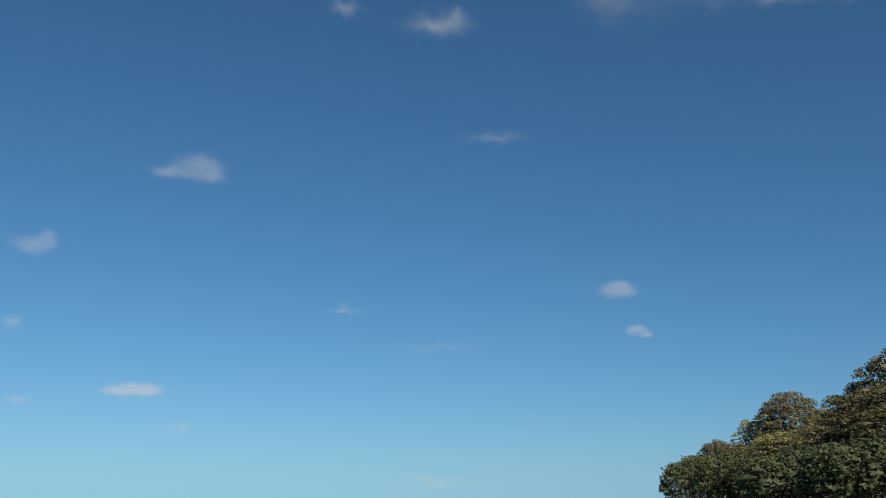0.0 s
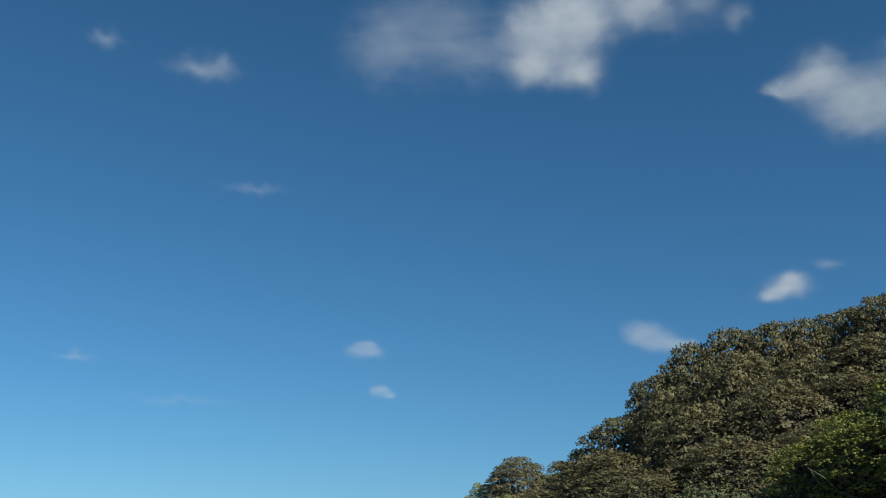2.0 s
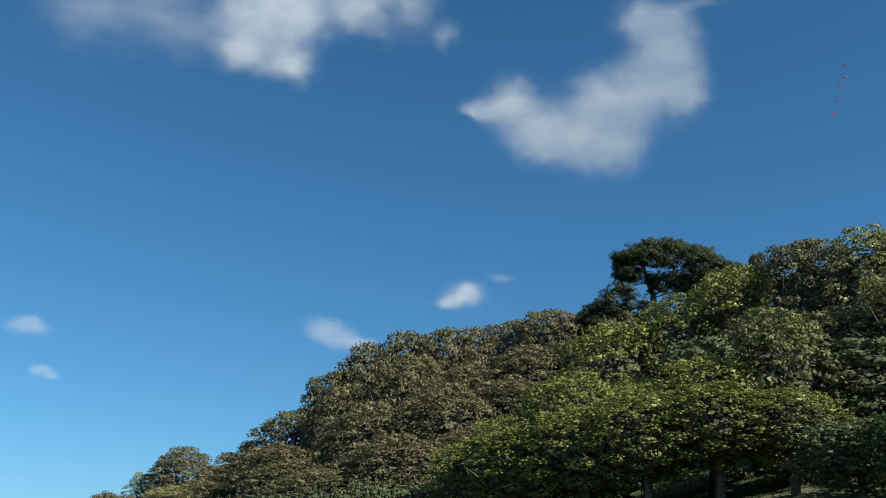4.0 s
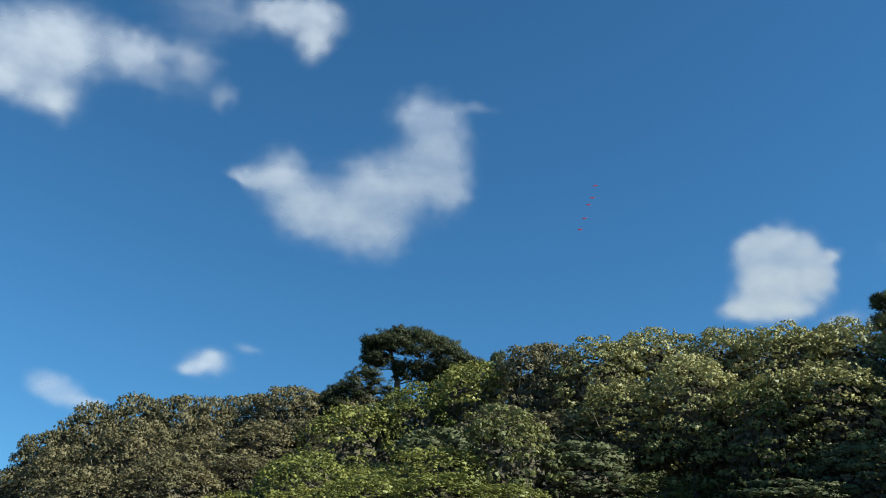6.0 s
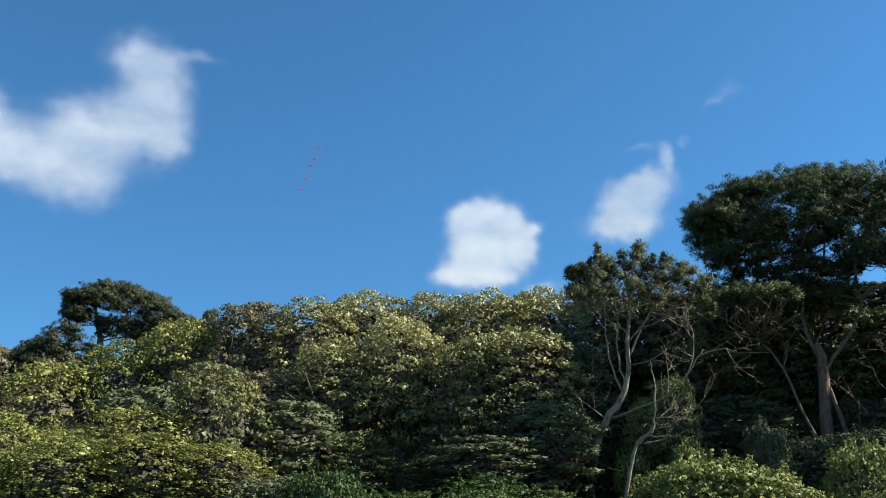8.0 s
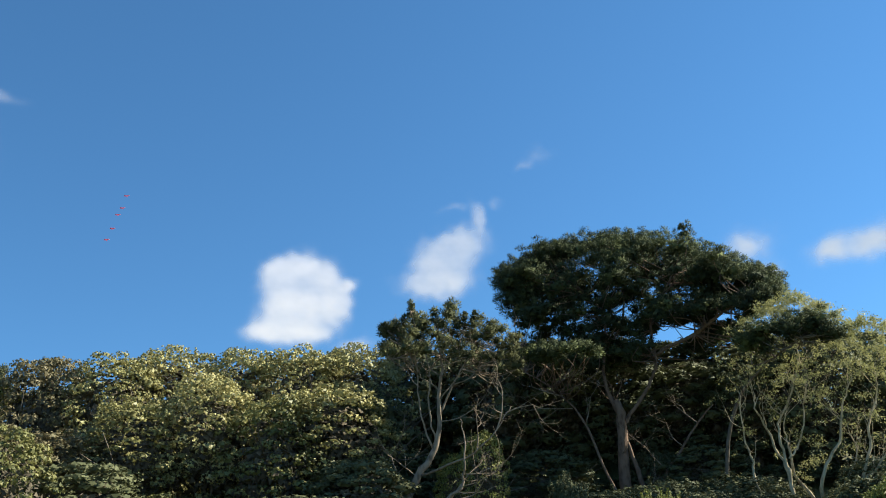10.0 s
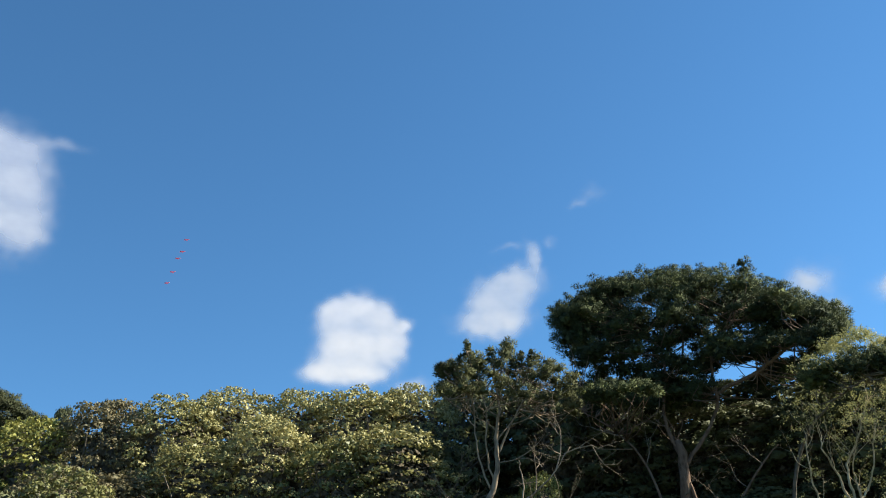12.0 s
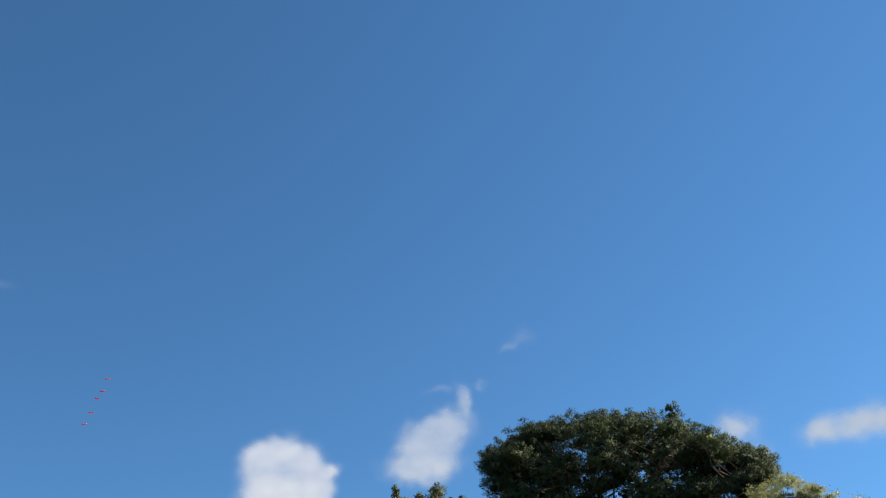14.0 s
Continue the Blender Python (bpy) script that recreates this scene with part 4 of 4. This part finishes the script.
# the pine bough that hangs in front of it
pine("pine_tree", 8, on_ground(-93.4, 38.5), [
    ("trunk", [foot(-93.4, 38.5), place(-93.9, 9.5, 38.5), place(-95.0, 12.5, 38), place(-97.0, 14.4, 36), place(-99.2, 15.4, 35)], [0.11, 0.10, 0.08, 0.05, 0.03])],
    pads_in([(-95.6, 15.3, 16.3), (-97.2, 15.0, 16.9), (-99.2, 14.8, 17.2), (-100.5, 14.7, 16.8), (-101.4, 14.9, 15.7)], 35, 34, 0.9, 0.5, 17), NEEDLE, BARK_DARK, "leaning pine with one dark drooping bough of needles", 50)


# ---------------------------------------------------------------- clouds
def cloud_material():
    m, n, l, bsdf, out = material("cloud_vapour")
    at, tex, co = n.new("ShaderNodeAttribute"), n.new("ShaderNodeTexNoise"), n.new("ShaderNodeTexCoord")
    at.attribute_name = "cover"
    tex.inputs["Scale"].default_value, tex.inputs["Detail"].default_value, tex.inputs["Roughness"].default_value = 0.004, 3, 0.5
    l.new(co.outputs["Object"], tex.inputs["Vector"])
    add = n.new("ShaderNodeMath")
    add.operation = "MULTIPLY_ADD"
    l.new(tex.outputs["Fac"], add.inputs[0])
    add.inputs[1].default_value = 0.13
    l.new(at.outputs["Fac"], add.inputs[2])
    veil = n.new("ShaderNodeMapRange")
    veil.interpolation_type = "SMOOTHSTEP"
    veil.inputs["From Min"].default_value, veil.inputs["From Max"].default_value = 0.08, 1.15
    veil.inputs["To Max"].default_value = 0.88
    l.new(add.outputs[0], veil.inputs["Value"])
    d, t, both = n.new("ShaderNodeBsdfDiffuse"), n.new("ShaderNodeBsdfTranslucent"), n.new("ShaderNodeAddShader")
    d.inputs[0].default_value = (0.392, 0.358, 0.37, 1)
    t.inputs[0].default_value = (0.455, 0.422, 0.435, 1)
    l.new(d.outputs[0], both.inputs[0])
    l.new(t.outputs[0], both.inputs[1])
    clear, blend = n.new("ShaderNodeBsdfTransparent"), n.new("ShaderNodeMixShader")
    l.new(veil.outputs[0], blend.inputs[0])
    l.new(clear.outputs[0], blend.inputs[1])
    l.new(both.outputs[0], blend.inputs[2])
    l.new(blend.outputs[0], out.inputs[0])
    return m


CLOUD = cloud_material()


def cloud(lobes, label, thick=1.0, seed=0, r=2400.0, rough=0.5, crisp=1.15):
    """A small cumulus far away. lobes: heading, height, half width, half height in degrees."""
    h0 = sum(q[0] for q in lobes) / len(lobes)
    e0 = sum(q[1] for q in lobes) / len(lobes)
    lo_h, hi_h = min(q[0] - 2.2 * q[2] for q in lobes), max(q[0] + 2.2 * q[2] for q in lobes)
    lo_e, hi_e = min(q[1] - 2.2 * q[3] for q in lobes), max(q[1] + 2.2 * q[3] for q in lobes)
    step = max(0.09, (hi_h - lo_h) / 130)
    nh, ne = int((hi_h - lo_h) / step) + 1, int((hi_e - lo_e) / step) + 1
    squeeze = math.cos(radians(e0))
    verts, dens = [], []
    centre = Vector((-math.sin(radians(h0)) * math.cos(radians(e0)), math.cos(radians(h0)) * math.cos(radians(e0)), math.sin(radians(e0)))) * r
    for j in range(ne):
        for i in range(nh):
            h, e = lo_h + i * step, lo_e + j * step
            wob = Vector((h * squeeze * 0.55, e * 0.55, seed * 7.3))
            dh, de = noise.noise(wob) * 0.9 * rough, noise.noise(wob + Vector((9, 4, 2))) * 0.9 * rough
            dh, de = dh + 0.5 * rough * noise.noise(wob * 3.1), de + 0.5 * rough * noise.noise(wob * 3.1 + Vector((5, 8, 1)))
            d = 0.0
            for a, b, w, k in lobes:
                q = ((h + dh - a) / (w * 0.9)) ** 2 + ((e + de - b) / (k * 0.9)) ** 2
                d = 1 - (1 - d) * (1 - 0.97 * math.exp(-0.85 * q ** crisp)) if q < 9 else d
            patch = noise.fractal(Vector((h * squeeze * 0.45, e * 0.6, seed * 5.7)), 0.9, 2.0, 4)
            fine = noise.fractal(Vector((h * squeeze * 1.3, e * 1.3, seed * 3.1)), 0.9, 2.0, 5)
            body = d
            d = d * (0.92 + 0.14 * patch) + 0.22 * rough * fine * min(1, d * 3) * (1.15 - d)
            d = max(0.0, d) * thick
            rr = r * (1 - 0.004 * body + 7.0 * radians(e - e0))
            a, b = radians(h), radians(e)
            verts.append(Vector((-math.sin(a) * math.cos(b) * rr, math.cos(a) * math.cos(b) * rr, math.sin(b) * rr)) - centre)
            dens.append(d)
    faces = [(j * nh + i, (j + 1) * nh + i, (j + 1) * nh + i + 1, j * nh + i + 1) for j in range(ne - 1) for i in range(nh - 1)
             if max(dens[j * nh + i], dens[(j + 1) * nh + i], dens[(j + 1) * nh + i + 1], dens[j * nh + i + 1]) > 0.03]
    keep = sorted({i for f in faces for i in f})
    index = {k: i for i, k in enumerate(keep)}
    ob = mesh_object("cloud", [verts[k] for k in keep], [tuple(index[i] for i in f) for f in faces], CLOUD, smooth=True)
    ob.location = centre + Vector((0, 0, EYE))
    at = ob.data.attributes.new("cover", "FLOAT", "POINT")
    at.data.foreach_set("value", [dens[k] for k in keep])
    ob.visible_shadow = False
    tagged(ob, label, "cloud", "clouds in the sky")


WHITE, GREY, WISP = "white puffy fair-weather cloud in a blue sky", "soft greyish-white cloud with frayed edges", "thin faint wisp of cloud"
cloud([(-35.4, 25.5, 0.8, 0.3), (-36.2, 25.6, 1.4, 0.72), (-38.0, 25.8, 2.07, 1.48), (-39.7, 24.2, 2.56, 1.69), (-42.2, 23.9, 2.94, 1.97), (-44.4, 23.4, 2.01, 1.52), (-43.6, 26.0, 2.41, 1.64), (-46.4, 26.4, 2.44, 2.31), (-48.0, 28.2, 2.10, 2.38), (-48.9, 26.1, 1.48, 1.66), (-46.0, 30.5, 1.44, 1.31), (-47.5, 30.0, 1.97, 1.38)], WHITE, 0.6, 1, rough=0.42, crisp=1.25)
cloud([(-50.1, 30.9, 1.61, 0.43)], WISP, 0.34, 34, rough=0.4, crisp=0.9)
cloud([(-68.0, 22.0, 1.42, 1.19), (-69.4, 22.4, 1.43, 1.09), (-71.0, 21.9, 1.22, 1.06), (-72.3, 21.5, 0.75, 0.42), (-67.9, 20.2, 1.61, 1.38), (-69.8, 20.2, 1.84, 1.39), (-71.5, 20.4, 0.99, 1.26), (-67.2, 18.8, 1.53, 0.85), (-69.4, 18.7, 2.02, 0.79)], WHITE, 0.88, 2, rough=0.36, crisp=1.5)
cloud([(-72.5, 17.8, 1.40, 0.53)], GREY, 0.55, 26, rough=0.4, crisp=0.9)
cloud([(-81.0, 24.8, 0.56, 1.14), (-79.4, 23.5, 1.91, 0.88), (-77.9, 22.7, 1.53, 1.21), (-79.5, 22.8, 1.32, 1.35), (-77.2, 21.3, 1.73, 0.94), (-78.8, 21.3, 1.37, 0.94)], GREY, 0.72, 3, rough=0.5, crisp=1.25)
cloud([(-79.3, 25.7, 1.12, 0.37), (-82.1, 25.8, 0.52, 0.34)], WISP, 0.3, 37, rough=0.5, crisp=0.9)
cloud([(-20.8, 30.3, 3.05, 2.04), (-23.2, 31.0, 2.76, 2.17), (-20.1, 28.1, 1.96, 1.19), (-23.2, 27.8, 1.58, 1.20), (-27.3, 31.3, 2.15, 1.31)], GREY, 0.7, 4, rough=0.4, crisp=1.2)
cloud([(-10.5, 29.4, 2.98, 2.59), (-14.1, 30.7, 3.41, 2.28), (-16.5, 28.9, 2.26, 1.65)], GREY, 0.36, 33, rough=0.5, crisp=1.0)
cloud([(-30.5, 31.9, 2.30, 0.81), (-29.0, 30.2, 1.52, 0.98)], WISP, 0.34, 31, rough=0.6, crisp=0.9)
cloud([(-38.6, 35.5, 2.07, 1.10), (-38.6, 33.9, 1.26, 1.11), (-36.4, 35.0, 2.21, 1.10)], GREY, 0.74, 25, rough=0.4, crisp=1.15)
cloud([(-31.9, 34.6, 4.06, 1.21), (-31.2, 31.5, 1.88, 1.76), (-33.5, 30.0, 0.82, 0.71)], WISP, 0.36, 35, rough=0.5, crisp=1.0)
cloud([(-26.3, 12.4, 1.15, 0.72), (-27.1, 12.0, 1.3, 0.72), (-28.1, 11.7, 1.1, 0.5), (-29.0, 11.6, 0.8, 0.3)], WHITE, 0.48, 7, rough=0.34, crisp=1.3)
cloud([(-34.6, 14.5, 1.16, 0.59), (-35.1, 14.9, 0.68, 0.56), (-33.7, 14.2, 0.68, 0.30)], WHITE, 0.64, 5, rough=0.25, crisp=1.0)
cloud([(-37.0, 15.6, 0.88, 0.26)], WISP, 0.36, 6, rough=0.3, crisp=0.9)
cloud([(-9.7, 11.3, 1.20, 0.49), (-9.8, 11.6, 0.67, 0.39)], WHITE, 0.44, 8, rough=0.34, crisp=1.3)
cloud([(-10.7, 9.0, 0.63, 0.36), (-11.2, 8.7, 0.43, 0.26)], WHITE, 0.45, 9, rough=0.34, crisp=1.3)
cloud([(16.0, 18.2, 1.58, 0.78), (17.6, 17.7, 1.16, 0.36), (15.2, 17.7, 1.03, 0.65)], GREY, 0.39, 10, rough=0.34, crisp=1.3)
cloud([(24.6, 12.9, 1.21, 0.53), (23.9, 13.2, 0.71, 0.50)], GREY, 0.35, 11, rough=0.34, crisp=1.3)
cloud([(25.1, 8.6, 0.56, 0.43)], WHITE, 0.36, 12, rough=0.34, crisp=1.3)
cloud([(18.6, 5.2, 1.40, 0.44), (17.7, 5.3, 0.90, 0.48), (19.4, 5.0, 0.83, 0.35)], WHITE, 0.62, 13, rough=0.34, crisp=1.3)
cloud([(24.5, 4.5, 0.86, 0.30)], GREY, 0.37, 14, rough=0.34, crisp=1.3)
cloud([(15.9, 3.3, 0.64, 0.32)], GREY, 0.31, 15, rough=0.34, crisp=1.3)
cloud([(6.9, 10.3, 0.95, 0.23)], WISP, 0.33, 16, rough=0.5, crisp=0.9)
cloud([(1.7, 27.1, 1.93, 0.66), (0.2, 27.5, 1.04, 0.72)], GREY, 0.36, 17, rough=0.5, crisp=0.9)
cloud([(7.2, 28.0, 1.04, 0.52)], GREY, 0.34, 18, rough=0.5, crisp=0.9)
cloud([(-2.4, 20.6, 2.08, 0.33)], WISP, 0.26, 19, rough=0.4, crisp=0.9)
cloud([(1.2, 0.4, 2.78, 0.29)], WISP, 0.36, 20, rough=0.4, crisp=0.9)
cloud([(0.9, 8.2, 3.90, 0.27)], WISP, 0.2, 21, rough=0.4, crisp=0.9)
cloud([(-97.2, 21.1, 1.39, 0.72), (-98.1, 19.5, 0.82, 0.45)], WHITE, 0.9, 22, rough=0.4, crisp=0.9)
cloud([(-101.9, 19.8, 1.14, 0.54), (-104.1, 20.0, 1.66, 0.75), (-106.1, 19.8, 1.51, 0.74), (-108.1, 19.5, 1.93, 0.85)], WHITE, 1.0, 23, rough=0.4, crisp=0.9)
cloud([(-85.1, 28.2, 0.99, 0.47), (-84.2, 27.8, 0.61, 0.33)], WISP, 0.32, 24, rough=0.5, crisp=0.9)


# ---------------------------------------------------------------- aircraft
def aircraft_paint():
    m, n, l, bsdf, out = material("red_aircraft_paint")
    tex = n.new("ShaderNodeTexNoise")
    tex.inputs["Scale"].default_value = 0.6
    r = ramp(n, [(0.3, (0.30, 0.02, 0.03)), (0.7, (0.42, 0.035, 0.045))])
    l.new(tex.outputs["Fac"], r.inputs[0])
    l.new(r.outputs[0], bsdf.inputs["Base Color"])
    bsdf.inputs["Roughness"].default_value = 0.35
    return m


RED = aircraft_paint()


def slab(corners, thick):
    """A thin tapered wing from its outline (x, y) with a raised middle."""
    n = len(corners)
    verts = [(x, y, thick / 2) for x, y in corners] + [(x, y, -thick / 2) for x, y in corners]
    faces = [tuple(range(n)), tuple(range(2 * n - 1, n - 1, -1))] + [(i, n + i, n + (i + 1) % n, (i + 1) % n) for i in range(n)]
    return verts, faces


def jet(m):
    ob = thing("jet_aircraft", (0, 0, 0), "small dark-red jet flying in a line of five", "aircraft", "jets in formation")
    v, f, _ = tube([(0, 6, 0), (0, 4.6, 0.05), (0, 2, 0.2), (0, -2, 0.15), (0, -5.4, 0.1)], [0.08, 0.5, 0.85, 0.8, 0.4], 10)
    mesh_object("fuselage", v, f, RED, ob, smooth=True)
    for side in (1, -1):
        v, f = slab([(0, 1.6), (side * 4.7, -1.2), (side * 4.7, -2.2), (0, -1.8)][::side], 0.16)
        mesh_object("wing", v, f, RED, ob)
        v, f = slab([(0, -3.9), (side * 2.1, -5.0), (side * 2.1, -5.7), (0, -5.4)][::side], 0.1)
        mesh_object("tailplane", v, f, RED, ob)
    v, f = slab([(0.4, -3.4), (2.9, -5.1), (2.9, -5.9), (0.4, -5.4)], 0.12)
    fin = mesh_object("fin", [(z, y, x) for x, y, z in v], f, RED, ob)
    v, f, _ = tube([(0, 3.9, 0.5), (0, 3.0, 0.95), (0, 1.8, 0.95), (0, 0.9, 0.75)], [0.1, 0.38, 0.38, 0.1], 8)
    mesh_object("canopy", v, f, RED, ob, smooth=True)
    ob.matrix_basis = m
    return ob


FLY = 1900.0
first_jet = None
for h, e in ((-58.4, 26.3), (-58.2, 25.6), (-57.95, 25.2), (-57.7, 24.4), (-57.4, 23.75)):
    p = place(h, e, FLY)
    m = pose(p.x, p.y, p.z, 0, 0, -62) @ pose(0, 0, 0, 18, 0, -72) @ pose(0, 0, 0, 0, 48, 0)
    first_jet = copy_thing(first_jet, m) if first_jet else jet(m)
